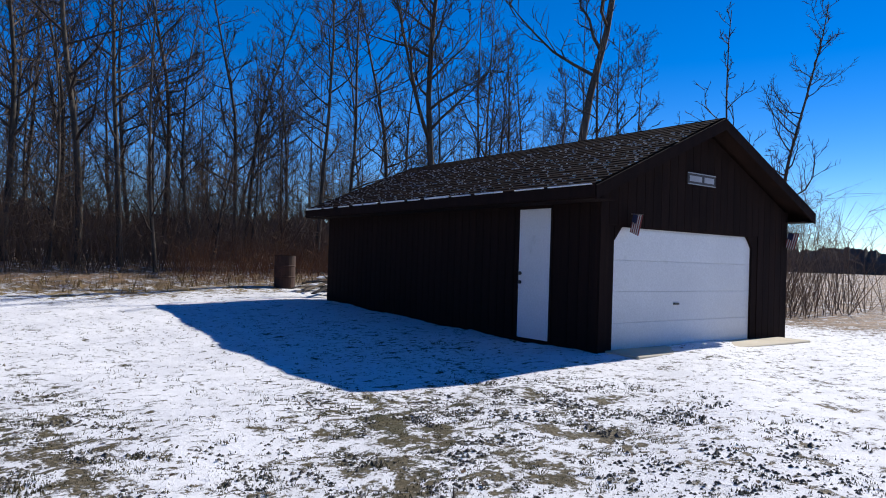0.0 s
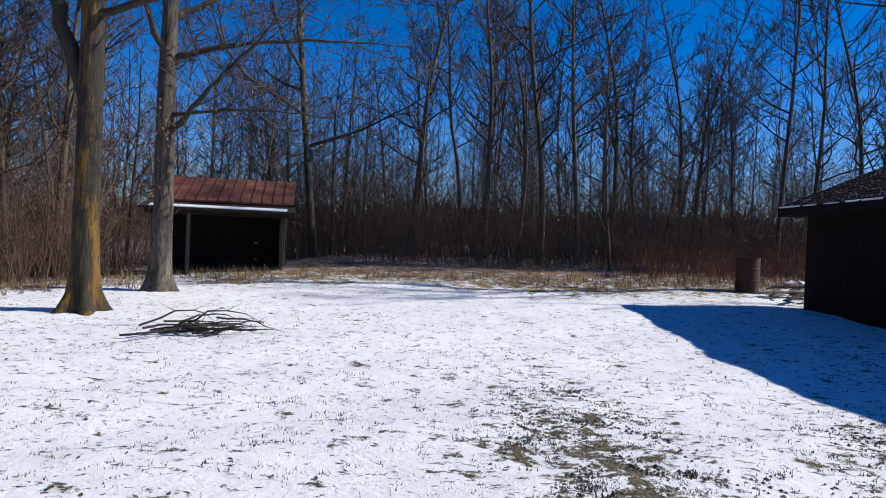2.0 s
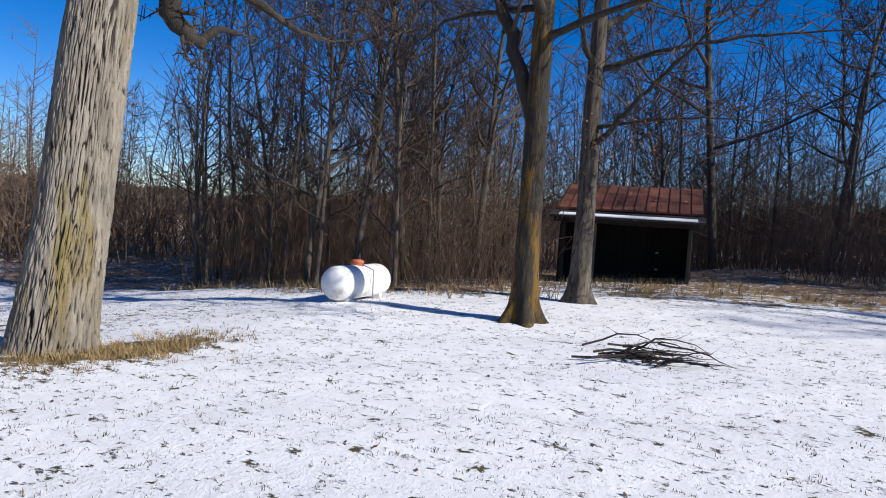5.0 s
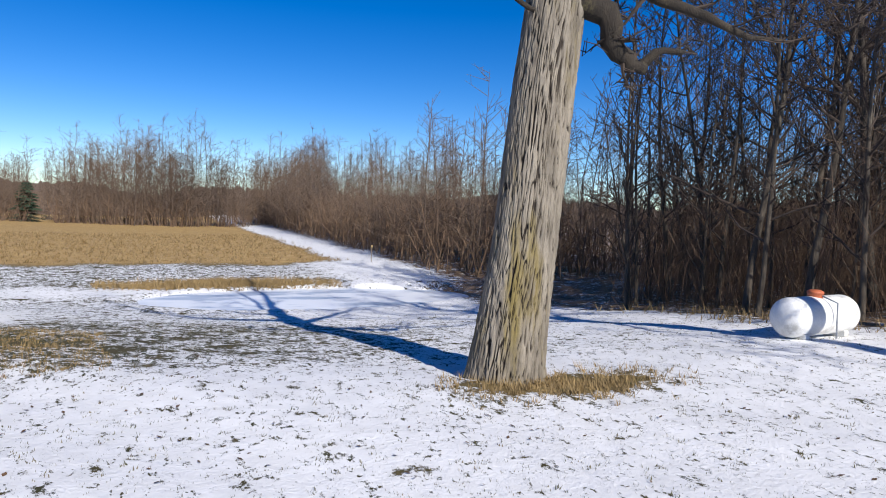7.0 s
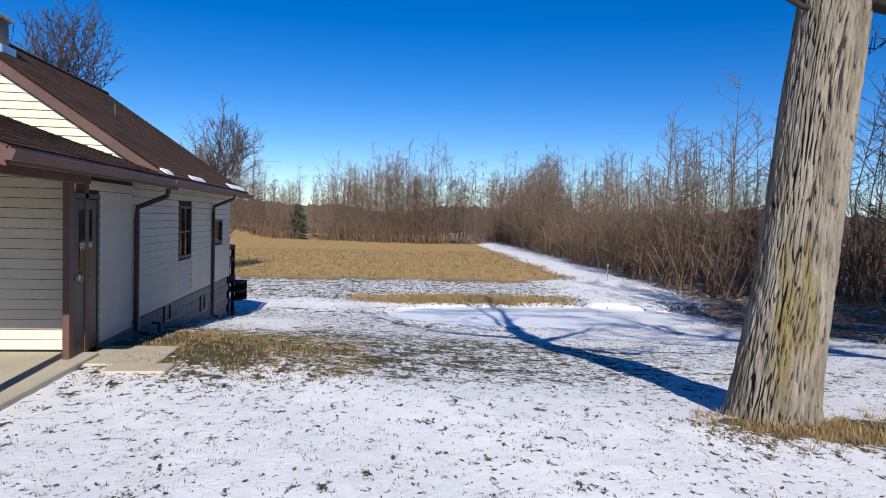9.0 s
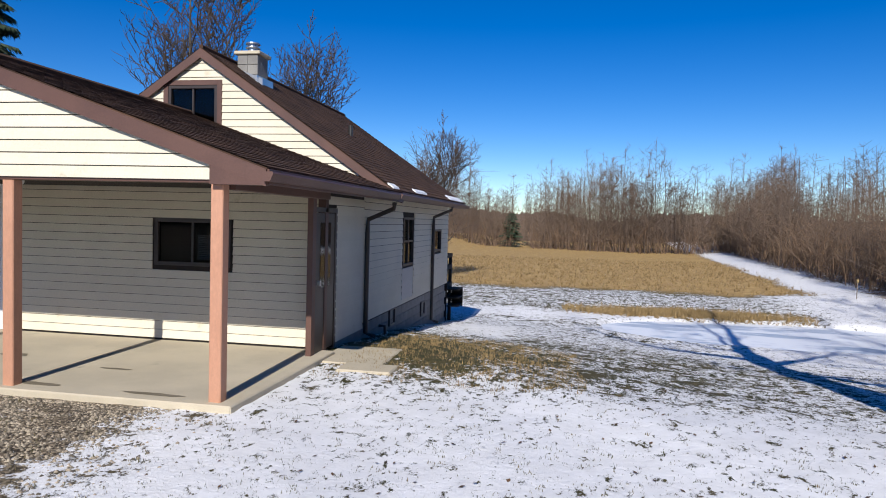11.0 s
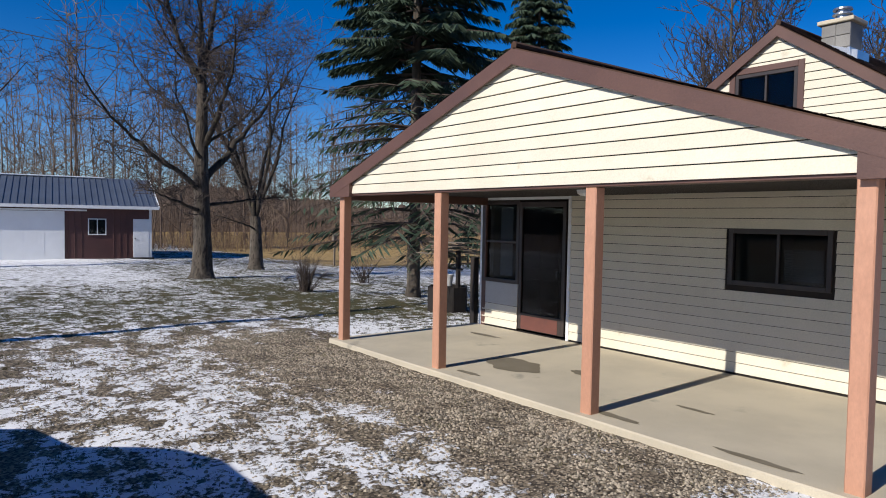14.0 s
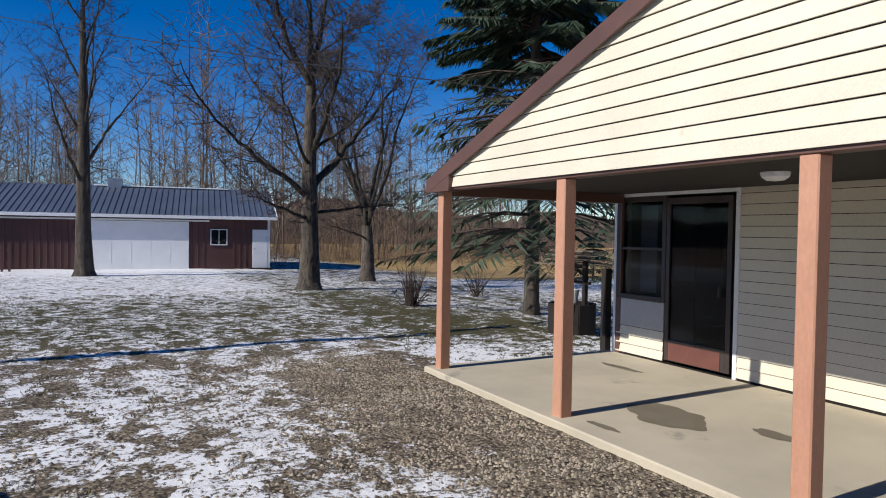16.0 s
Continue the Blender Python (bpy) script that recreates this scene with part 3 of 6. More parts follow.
mb = MB().box(7.82, 7.88, PY, PY + 0.028, 0.0, 2.38, 0.003).box(10.0, 10.05, PY, PY + 0.028, 0.0, 2.38, 0.003).box(7.88, 10.0, PY, PY + 0.028, 2.33, 2.38, 0.003)
part("entry_frame", mb, M_WHITEDOOR, house, "pale frame round door and window")
pwin = window("window", house, "y", PY, 1, *PWIN, M_BRONZE, bars=(4.46,), fw=0.06, label="wide dark slider window with half-open blind")
for i in range(14):
    z = 1.27 + i * 0.028
    part("blind_slat", MB().box(3.95, 4.42, PY - 0.1, PY - 0.075, z, z + 0.018), M_BLIND, pwin)
# side wall with its openings
SW = ((-12.32, -11.5, -0.04, 2.06), (-17.68, -16.68, 0.95, 2.03), (-21.1, -20.15, 1.13, 1.73))
swall = part("wall", MB(), M_GREYPANEL, house, "cream siding side wall over grey block")
pieces = [MB().box(HX0, HX0 + 0.14, a, b, c, d) for a, b, c, d in cells(HB, PY, 0.1, 2.42, SW)]
swall.data = pieces[0].mesh("wall", M_OLDWOOD)
for mb in pieces[1:]:
    part("sheathing", mb, M_OLDWOOD, swall)
siding(swall, "x", HX0, -1, HB, GY + 0.5, 0.12, 2.41, [(a - 0.05, b + 0.05, c - (0.75 if a < -17 and a > -18 else 0.05), d + 0.05) for a, b, c, d in SW])
siding(swall, "x", HX0, -1, GY + 0.5, PY - 0.1, 0.02, 2.3, [(-12.4, -11.4, -1, 2.12)])
part("panel", MB().box(HX0 - 0.012, HX0 + 0.01, -17.7, -16.66, 0.2, 0.9, 0.004), M_GREYPANEL, house, "grey panel below the side window")
window("window", house, "x", HX0, -1, -17.68, -16.68, 0.95, 2.03, M_BRONZE, bars=(-17.18,), rail=True, label="dark side window with four panes")
window("window", house, "x", HX0, -1, -21.1, -20.15, 1.13, 1.73, M_BRONZE, label="small dark window near the back corner")
sd = part("side_door", MB().box(HX0 - 0.01, HX0 + 0.04, -12.3, -11.52, 0.0, 2.04, 0.005), M_BRONZE, house, "dark bronze side storm door with a long glass")
part("pane", MB().box(HX0 - 0.016, HX0 - 0.011, -12.12, -11.7, 0.95, 1.9), M_GLASS, sd)
part("handle", MB().box(HX0 - 0.06, HX0 - 0.01, -11.62, -11.58, 0.98, 1.06, 0.004), M_STEEL, sd, "steel handle")
part("corner_board", MB().box(HX0 - 0.022, HX0 + 0.06, -11.51, -11.37, -0.06, 2.3, 0.004), M_TRIM, house, "brown painted corner board")
part("door_frame", MB().box(HX0 - 0.02, HX0 + 0.05, -12.4, -12.31, -0.04, 2.12, 0.004).box(HX0 - 0.02, HX0 + 0.05, -12.31, -11.51, 2.05, 2.12, 0.004), M_BRONZE, house)
# block foundation in courses
found = part("foundation", MB().box(HX0 + 0.06, 9.06, HB + 0.06, PY - 0.2, -1.6, -0.12).box(9.06, HX1 - 0.06, GY, PY - 0.2, -1.0, -0.12), M_BLOCK, house, "grey block foundation")
bl = MB().box(0, 0.06, 0, 0.392, 0, 0.192, 0.006).mesh("block", M_BLOCK)
for r in range(8):
    y = HB + 0.02 - (r % 2) * 0.2
    while y < GY + 0.45:
        if y > HB - 0.02:
            ob = part("block", bl, M_BLOCK, found)
            ob.matrix_basis = pose(HX0 + 0.012, y, -1.5 + r * 0.2)
        y += 0.4
for y, z in ((-18.9, -0.42), (-15.9, -0.22)):
    f = window("basement_window", house, "x", HX0, -1, y - 0.22, y + 0.22, z, z + 0.36, M_BRONZE, fw=0.04)
part("vent_pipe", MB().tube([(HX0 + 0.02, -15.0, -0.1), (HX0 - 0.1, -15.0, -0.1), (HX0 - 0.12, -15.0, -0.32)], [0.03] * 3, 8), M_BLACK, house)
part("skirt", MB().box(HX0 - 0.004, HX0 + 0.1, GY + 0.5, PY - 0.5, -0.5, 0.09), M_BLOCK, house)
for x0, x1, y0, y1 in ((8.98, 9.12, HB, GY - 0.12), (HX1 - 0.14, HX1, GY, PY - 0.14), (HX0 + 0.14, 8.98, HB, HB + 0.14), (8.98, HX1 - 0.14, GY, GY + 0.12)):
    w = part("wall", MB().box(x0, x1, y0, y1, 0.1, 2.36), M_SIDING, house)
part("floor_deck", MB().box(HX0 + 0.14, 8.97, HB + 0.14, PY - 0.15, -0.1, -0.02).box(8.97, HX1 - 0.15, GY + 0.13, PY - 0.15, -0.1, -0.02), M_OLDWOOD, house)
part("ceiling_deck", MB().box(HX0 + 0.15, 8.97, HB + 0.15, GY - 0.13, 2.37, 2.4).box(HX0 + 0.15, HX1 - 0.15, GY + 0.01, PY - 0.15, 2.3, 2.33), M_OLDWOOD, house)
# main gable over the porch roof
AP = (5.74, 5.07)
EZ = 2.66
sl = (AP[1] - 0.04 - EZ) / (AP[0] - HX0)
GW = (5.42, 6.44, 3.64, 4.43)
gable = part("gable_wall", MB(), M_GREYPANEL, house, "cream siding gable with a small attic window")
def rake(z):
    """Left edge of the gable at height z."""
    return max(HX0, HX0 + (z - EZ) / sl)


def gable_piece(z0, z1, left, right):
    return MB().prism([(left(z0), z0), (right(z0), z0), (right(z1), z1), (left(z1), z1)], "y", GY - 0.12, GY)


far_side = lambda z: 2 * AP[0] - rake(z)
gable.data = gable_piece(EZ, GW[2], rake, far_side).mesh("gable_wall", M_OLDWOOD)
for mb in (MB().box(HX0, 2 * AP[0] - HX0, GY - 0.12, GY, 2.3, EZ), gable_piece(GW[2], GW[3], rake, lambda z: GW[0]), gable_piece(GW[2], GW[3], lambda z: GW[1], far_side), gable_piece(GW[3], AP[1] - 0.06, rake, far_side)):
    part("sheathing", mb, M_OLDWOOD, gable)
siding(gable, "y", GY, 1, HX0, HX1, 2.3, AP[1] - 0.08, ((GW[0] - 0.04, GW[1] + 0.04, GW[2] - 0.04, GW[3] + 0.04),), slope=lambda z: (max(HX0, HX0 + (z - EZ) / sl + 0.02), 2 * AP[0] - max(HX0, HX0 + (z - EZ) / sl + 0.02)))
aw = window("attic_window", house, "y", GY, 1, *GW, M_BRONZE, bars=(5.93,), fw=0.06, label="small dark attic slider with brown trim")
part("trim", MB().box(GW[0] - 0.1, GW[0] - 0.002, GY, GY + 0.035, GW[2] - 0.1, GW[3] + 0.1, 0.004).box(GW[1] + 0.002, GW[1] + 0.1, GY, GY + 0.035, GW[2] - 0.1, GW[3] + 0.1, 0.004).box(GW[0], GW[1], GY, GY + 0.035, GW[2] - 0.1, GW[2] - 0.002, 0.004).box(GW[0], GW[1], GY, GY + 0.035, GW[3] + 0.002, GW[3] + 0.1, 0.004), M_TRIM, aw, "brown window trim")


def gable_roof(name, parent, y0, y1, xc, half, ez, az, material, thick=0.09, seed=3, label=""):
    """Two roof slopes that run along y, with shingles, rake boards and fascias."""
    for s in (-1, 1):
        ex = xc + s * half
        sl_ = part(name, MB().prism([(ex, ez), (xc, az), (xc, az - thick), (ex, ez - thick)] if s < 0 else [(xc, az), (ex, ez), (ex, ez - thick), (xc, az - thick)], "y", y0, y1), material, parent, label)
        sh = shingles(y0, y1, (ex, ez + 0.002), (xc, az + 0.002), material, sl_, seed=seed + s)
        sh.data.transform(Matrix(((0, 1, 0, 0), (1, 0, 0, 0), (0, 0, 1, 0), (0, 0, 0, 1))))
        sh.data.flip_normals()
        for yy, dd in ((y1, 0.03), (y0, -0.03)):
            part("rake_board", MB().prism([(ex, ez - 0.015), (xc, az - 0.015), (xc, az - 0.19), (ex, ez - 0.19)] if s < 0 else [(xc, az - 0.015), (ex, ez - 0.015), (ex, ez - 0.19), (xc, az - 0.19)], "y", *sorted((yy + 0.001 * np.sign(dd), yy + dd))), M_TRIM, parent, "brown rake board")
        part("fascia", MB().box(min(ex, ex + s * 0.025), max(ex, ex + s * 0.025), y0, y1, ez - 0.17, ez - 0.012, 0.003), M_TRIM, parent, "brown fascia")
    return sl_


gable_roof("roof", house, HB - 0.35, GY + 0.07, AP[0], 3.86, 2.5, AP[1] + 0.06, M_SHINGLE, label="brown shingle roof slope")
gable_roof("porch_roof", house, GY - 0.1, PF + 0.125, 5.98, 4.2, 2.46, 3.89, M_SHINGLE, seed=9, label="brown shingle porch roof slope")
part("ridge_cap", MB().tube([(5.98, GY, 3.91), (5.98, PF + 0.125, 3.91)], [0.05, 0.05], 6), M_SHINGLE, house)
part("ridge_cap", MB().tube([(AP[0], HB - 0.35, AP[1] + 0.08), (AP[0], GY + 0.07, AP[1] + 0.08)], [0.05, 0.05], 6), M_SHINGLE, house)
# porch gable, beam, soffit
PS = (3.89 - 2.46) / 4.2
pg = part("porch_gable", MB().prism([(2.2, 2.34), (9.76, 2.34), (9.76, 2.46), (5.98, 3.76), (2.2, 2.46)], "y", PF - 0.08, PF + 0.08), M_OLDWOOD, house, "cream siding porch gable")
siding(pg, "y", PF + 0.08, 1, 2.402, 9.558, 2.325, 3.74, (), step=0.135, slope=lambda z: (max(2.402, 1.78 + (z - 2.33) / PS + 0.1), min(9.558, 10.18 - (z - 2.33) / PS - 0.1)))
for s in (-1, 1):
    poly = [(1.8, 2.285), (2.4, 2.285), (2.4, 2.55), (1.8, 2.35)]
    if s > 0:
        poly = [(11.96 - q[0], q[1]) for q in poly][::-1]
    part("eave_return", MB().prism(poly, "y", PF + 0.01, PF + 0.152), M_TRIM, house, "brown boxed eave end")
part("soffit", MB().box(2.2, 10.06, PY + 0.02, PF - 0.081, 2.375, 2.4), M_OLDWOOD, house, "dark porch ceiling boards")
for s, x in ((-1, 2.3), (1, 9.93)):
    part("side_beam", MB().box(x - 0.07, x + 0.07, PY + 0.02, PF - 0.082, 2.24, 2.374, 0.005), M_TRIM, house)
part("beam", MB().box(2.2, 10.06, PF - 0.079, PF + 0.079, 2.302, 2.339, 0.004), M_TRIM, house, "brown beam edge under the gable")
post = MB().box(-0.07, 0.07, -0.07, 0.07, -0.03, 2.302, 0.01).mesh("post", M_POST)
for x in POSTS:
    ob = part("post", post, M_POST, house, "salmon painted porch post, worn at the foot")
    ob.matrix_basis = pose(x, PF + 0.0, 0)
part("porch_light", MB().lathe([(0.0, 0), (0.08, 0.01), (0.12, 0.04), (0.13, 0.075), (0.13, 0.085)], 18, at=(6.3, -10.45, 2.29)), M_WHITEDOOR, house, "white dome porch light")
# gutters and downspouts
for x, y0, y1, z in ((1.79, GY + 0.35, PF + 0.2, 2.42), (1.83, HB - 0.35, GY + 0.1, 2.44)):
    prof = [(x, z), (x - 0.1, z), (x - 0.11, z - 0.02), (x - 0.075, z - 0.1), (x, z - 0.1)]
    part("gutter", MB().prism(prof, "y", y0, y1), M_TRIM, house, "brown metal gutter")
for y, z in ((-13.85, 2.26), (-19.75, 2.36)):
    part("downspout", MB().tube([(1.76, y + 0.05, z), (1.78, y + 0.02, z - 0.1), (HX0 - 0.07, y - 0.02, z - 0.3), (HX0 - 0.06, y - 0.02, z - 0.5), (HX0 - 0.06, y - 0.02, ground_z(HX0, y) + 0.12), (HX0 - 0.25, y - 0.02, ground_z(HX0, y) + 0.06)], [0.042] * 6, 8), M_BRONZE, house, "dark brown downspout")
part("gutter_outlet", MB().tube([(1.78, GY + 0.25, 2.4), (1.78, GY + 0.25, 2.28)], [0.035, 0.035], 8), M_TRIM, house)
# snow lying on the main roof eave
for y0, y1, w in ((-17.2, -16.1, 0.1), (-22.3, -20.2, 0.16), (-14.7, -14.25, 0.12)):
    part("snow_patch", MB().prism([(1.9, 2.53), (1.9 + w, 2.53 + w * 0.66), (1.9 + w, 2.56 + w * 0.66), (1.92, 2.57)], "y", y0, y1), M_SNOW, house, "strip of old snow on the roof")
# chimney
ch = part("chimney", MB().box(5.08, 5.52, -15.72, -15.28, 4.2, 5.24, 0.01), M_BLOCK, house, "grey block chimney with metal cap")
for r in range(4):
    for a in range(2):
        for f in range(2):
            x0 = 5.075 + a * 0.225 + 0.005
            part("block", MB().box(x0 + 0.0, x0 + 0.215, -15.285 if f else -15.735, -15.265 if f else -15.715, 4.44 + r * 0.2, 4.63 + r * 0.2, 0.006), M_BLOCK, ch)
part("crown", MB().box(5.02, 5.58, -15.78, -15.22, 5.24, 5.31, 0.012), M_CONCRETE, ch, "pale concrete crown")
part("flue", MB().lathe([(0.1, 5.31), (0.1, 5.4), (0.15, 5.41), (0.15, 5.43), (0.1, 5.45), (0.1, 5.48), (0.15, 5.49), (0.14, 5.52), (0.0, 5.54)], 16, at=(5.3, -15.5, 0)), M_STEEL, ch, "shiny steel flue with cap")
part("flashing", MB().prism([(4.95, 4.4), (5.6, 4.85), (5.6, 4.98), (4.95, 4.75)], "y", -15.27, -15.23), M_STEEL, ch, "bright metal flashing")
part("flashing", MB().prism([(-15.9, 4.4), (-15.15, 4.4), (-15.15, 4.8), (-15.9, 4.8)], "x", 5.03, 5.07), M_STEEL, ch, "bright metal flashing")
part("soffit", MB().box(1.87, HX0 + 0.02, HB - 0.3, GY + 0.06, 2.4, 2.43), M_TRIM, house)
part("eave_wall", MB().box(HX0, HX0 + 0.14, HB, GY - 0.12, 2.431, 2.68), M_SIDING, house)
part("vent_pipe", MB().tube([(4.0, -18.0, 3.6), (4.0, -18.0, 4.2)], [0.05, 0.05], 10), M_BLACK, house)

# porch slab, stepping slab, stains
slab = plain("porch_slab", MB().box(2.12, 10.14, PY + 0.02, PF + 0.17, -0.16, 0.0, 0.015), M_CONCRETE, "worn tan concrete porch slab with stains", "porch slab", "structure")


def stain(cx, cy, rx, ry, z, seed):
    rnd = random.Random(seed)
    ph = [rnd.uniform(0, 6.3) for _ in range(3)]
    q = []
    for i in range(36):
        a = 2 * math.pi * i / 36
        k = 1 + 0.12 * math.sin(2 * a + ph[0]) + 0.08 * math.sin(5 * a + ph[1]) + 0.05 * math.sin(9 * a + ph[2])
        q.append((cx + rx * k * math.cos(a), cy + ry * k * math.sin(a), z))
    return part("stain", MB().add(q, [tuple(range(36))]), M_STAIN, slab)


for k, s in enumerate(((6.98, -9.85, 0.46, 0.34), (4.65, -9.0, 0.3, 0.06), (6.1, -10.25, 0.22, 0.1), (6.95, -9.02, 0.2, 0.05), (3.15, -8.95, 0.35, 0.05), (4.3, -9.9, 0.2, 0.04), (9.0, -11.1, 0.4, 0.06))):
    stain(*s, 0.004, 40 + k)
plain("step_slab", MB().box(1.25, 2.25, -12.6, -11.35, -0.3, -0.05, 0.02), M_CONCRETE, "grey concrete step outside the side door", "step")
plain("step_slab", MB().box(1.0, 1.75, -11.33, -10.85, -0.2, -0.03, 0.02), M_CONCRETE, "small broken paving slab in the turf", "step")

# back deck
deck = new("deck")
tagged(deck, "dark weathered timber deck with railing behind the house", "deck")
for i in range(6):
    y = HB - 0.38 - i * 0.15
    part("deck_board", MB().box(2.35, 5.6, y - 0.14, y, 0.02, 0.06, 0.004), M_OLDWOOD, deck)
for x, y in ((2.42, HB - 1.2), (4.0, HB - 1.2), (5.5, HB - 1.2), (2.42, HB - 0.42)):
    part("deck_post", MB().box(x - 0.05, x + 0.05, y - 0.05, y + 0.05, ground_z(x, y) - 0.05, 0.95, 0.005), M_OLDWOOD, deck)
for z in (0.9, 0.55, -0.05, -0.35):
    part("rail", MB().box(2.36, 2.41, HB - 1.25, HB - 0.35, z - 0.06, z + 0.06, 0.004), M_OLDWOOD, deck)
    part("rail", MB().box(2.42, 5.6, HB - 1.26, HB - 1.21, z - 0.06, z + 0.06, 0.004), M_OLDWOOD, deck)
for i in range(3):
    part("tread", MB().box(2.0 + 0.0, 2.36, HB - 1.2, HB - 0.4, -0.14 - i * 0.25, -0.1 - i * 0.25, 0.004), M_OLDWOOD, deck)
part("stringer", MB().box(2.0, 2.36, HB - 1.24, HB - 1.2, -0.7, -0.1, 0.004), M_OLDWOOD, deck)

# ---- garage ----
GX0, GX1, GYA, GYB = -15.1, -6.75, 7.715, 12.85
gar = new("garage")
tagged(gar, "dark brown board garage with white overhead door and shingle roof", "garage")
GD = (8.05, 11.75, 0.0, 1.88)
SD = (-8.42, -7.66, 0.12, 2.18)
w = part("wall", MB(), M_DARKWALL, gar, "dark brown board side wall")
mb = MB()
for a, b, c, d in cells(GX0, GX1, -0.1, 2.4, (SD,)):
    mb.box(a, b, GYA, GYA + 0.12, c, d)
w.data = mb.mesh("wall", M_DARKWALL)
bs = MB().box(0, 0.195, -0.014, 0, 0, 1, 0.004).mesh("board", M_DARKWALL)
x = GX0
while x < GX1 - 0.05:
    if not (SD[0] - 0.2 < x < SD[1]):
        ob = part("board", bs, M_DARKWALL, w)
        ob.matrix_basis = Matrix.LocRotScale((x + 0.002, GYA - 0.0005, 0.04), None, (1, 1, 2.34))
    else:
        ob = part("board", bs, M_DARKWALL, w)
        ob.matrix_basis = Matrix.LocRotScale((x + 0.002, GYA - 0.0005, SD[3] + 0.02), None, (1, 1, 2.38 - SD[3] - 0.02))
    x += 0.2
w = part("wall", MB(), M_DARKWALL, gar, "dark brown gabled front wall")
mb = MB()
for a, b, c, d in cells(GYA + 0.12, GYB, -0.1, 2.4, (GD,)):
    mb.box(GX1 - 0.12, GX1, a, b, c, d)
gm = (GYA + GYB) / 2
mb.prism([(GYA, 2.4), (GYB, 2.4), (gm, 3.55)], "x", GX1 - 0.12, GX1)
for s, y in ((1, GD[0]), (-1, GD[1])):
    mb.prism([(y, GD[3]), (y, GD[3] - 0.2), (y + s * 0.16, GD[3])][::s], "x", GX1 - 0.1, GX1 + 0.01)
w.data = mb.mesh("wall", M_DARKWALL)
y = GYA
while y < GYB - 0.05:
    z0 = 0.04 if not (GD[0] - 0.19 < y < GD[1]) else GD[3] + 0.02
    z1 = 2.4 + (1 - abs(y + 0.1 - gm) / (gm - GYA)) * 1.08 - 0.04
    ob = part("board", MB().box(GX1 + 0.0005, GX1 + 0.0145, y + 0.003, y + 0.198, z0, z1, 0.004), M_DARKWALL, w)
    y += 0.2
part("wall", MB().box(GX0, GX1, GYB, GYB + 0.12, -0.1, 2.4), M_DARKWALL, gar)
part("wall", MB().box(GX0 - 0.12, GX0, GYA, GYB + 0.12, -0.1, 2.4).prism([(GYA, 2.4), (GYB, 2.4), (gm, 3.55)], "x", GX0 - 0.12, GX0), M_DARKWALL, gar)
part("corner_board", MB().box(GX1 - 0.08, GX1 + 0.022, GYA - 0.024, GYA - 0.001, 0.0, 2.4, 0.003), M_DARKWALL, gar)
od = part("overhead_door", MB().box(GX1 - 0.09, GX1 - 0.05, GD[0] - 0.05, GD[1] + 0.05, 0.0, GD[3]), M_WHITEDOOR, gar, "white sectional overhead door")
for r in range(4):
    part("door_panel", MB().box(GX1 - 0.05, GX1 - 0.04, GD[0], GD[1], 0.01 + r * 0.463, 0.468 + r * 0.463, 0.004), M_WHITEDOOR, od)
part("handle", MB().box(GX1 - 0.04, GX1 - 0.01, 9.55, 9.68, 0.72, 0.75, 0.004), M_BLACK, od)
dd = part("side_door", MB().box(SD[0] + 0.03, SD[1] - 0.03, GYA - 0.012, GYA + 0.04, SD[2], SD[3] - 0.02, 0.005), M_WHITEDOOR, gar, "white side door, dirty at the foot")
for z in (1.0, 1.14):
    part("knob", MB().lathe([(0.0, -0.05), (0.028, -0.045), (0.03, -0.02), (0.012, 0.0)], 12, at=(SD[0] + 0.1, 0, 0)), M_BLACK, dd).data.transform(Matrix.Translation((SD[0] + 0.1, GYA - 0.015, z)) @ Matrix.Rotation(radians(-90), 4, "X") @ Matrix.Translation((-SD[0] - 0.1, 0, 0)))
part("door_frame", MB().box(SD[0] - 0.02, SD[0] + 0.028, GYA - 0.02, GYA + 0.05, SD[2] - 0.02, SD[3] + 0.03, 0.003).box(SD[1] - 0.028, SD[1] + 0.02, GYA - 0.02, GYA + 0.05, SD[2] - 0.02, SD[3] + 0.03, 0.003).box(SD[0] + 0.028, SD[1] - 0.028, GYA - 0.02, GYA + 0.05, SD[3] - 0.018, SD[3] + 0.03, 0.003), M_DARKWALL, gar)
for s in (-1, 1):
    ey, ez, az = gm + s * (gm - GYA + 0.46), 2.4, 3.74
    poly = [(ey, ez), (gm, az), (gm, az - 0.1), (ey, ez - 0.1)]
    rs = part("roof", MB().prism(poly if s < 0 else poly[::-1], "x", GX0 - 0.45, GX1 + 0.32), M_DARKSHINGLE, gar, "dark shingle slope with snow flecks")
    shingles(GX0 - 0.45, GX1 + 0.32, (ey, ez + 0.002), (gm, az + 0.002), M_DARKSHINGLE, rs, 0.14, 0.3, 20 + s)
    for xx, d in ((GX1 + 0.32, 0.03), (GX0 - 0.45, -0.03)):
        poly = [(ey, ez - 0.015), (gm, az - 0.015), (gm, az - 0.2), (ey, ez - 0.2)]
        part("rake_board", MB().prism(poly if s < 0 else poly[::-1], "x", *sorted((xx + 0.001 * np.sign(d), xx + d))), M_DARKWALL, gar, "dark brown rake board")
    part("fascia", MB().box(GX0 - 0.45, GX1 + 0.32, *sorted((ey, ey + s * 0.025)), ez - 0.17, ez - 0.015, 0.003), M_DARKWALL, gar)
    part("soffit", MB().box(GX0 - 0.44, GX1 + 0.3, *sorted((ey + -s * 0.01, gm + s * (gm - GYA + 0.025))), ez - 0.19, ez - 0.172), M_DARKWALL, gar)
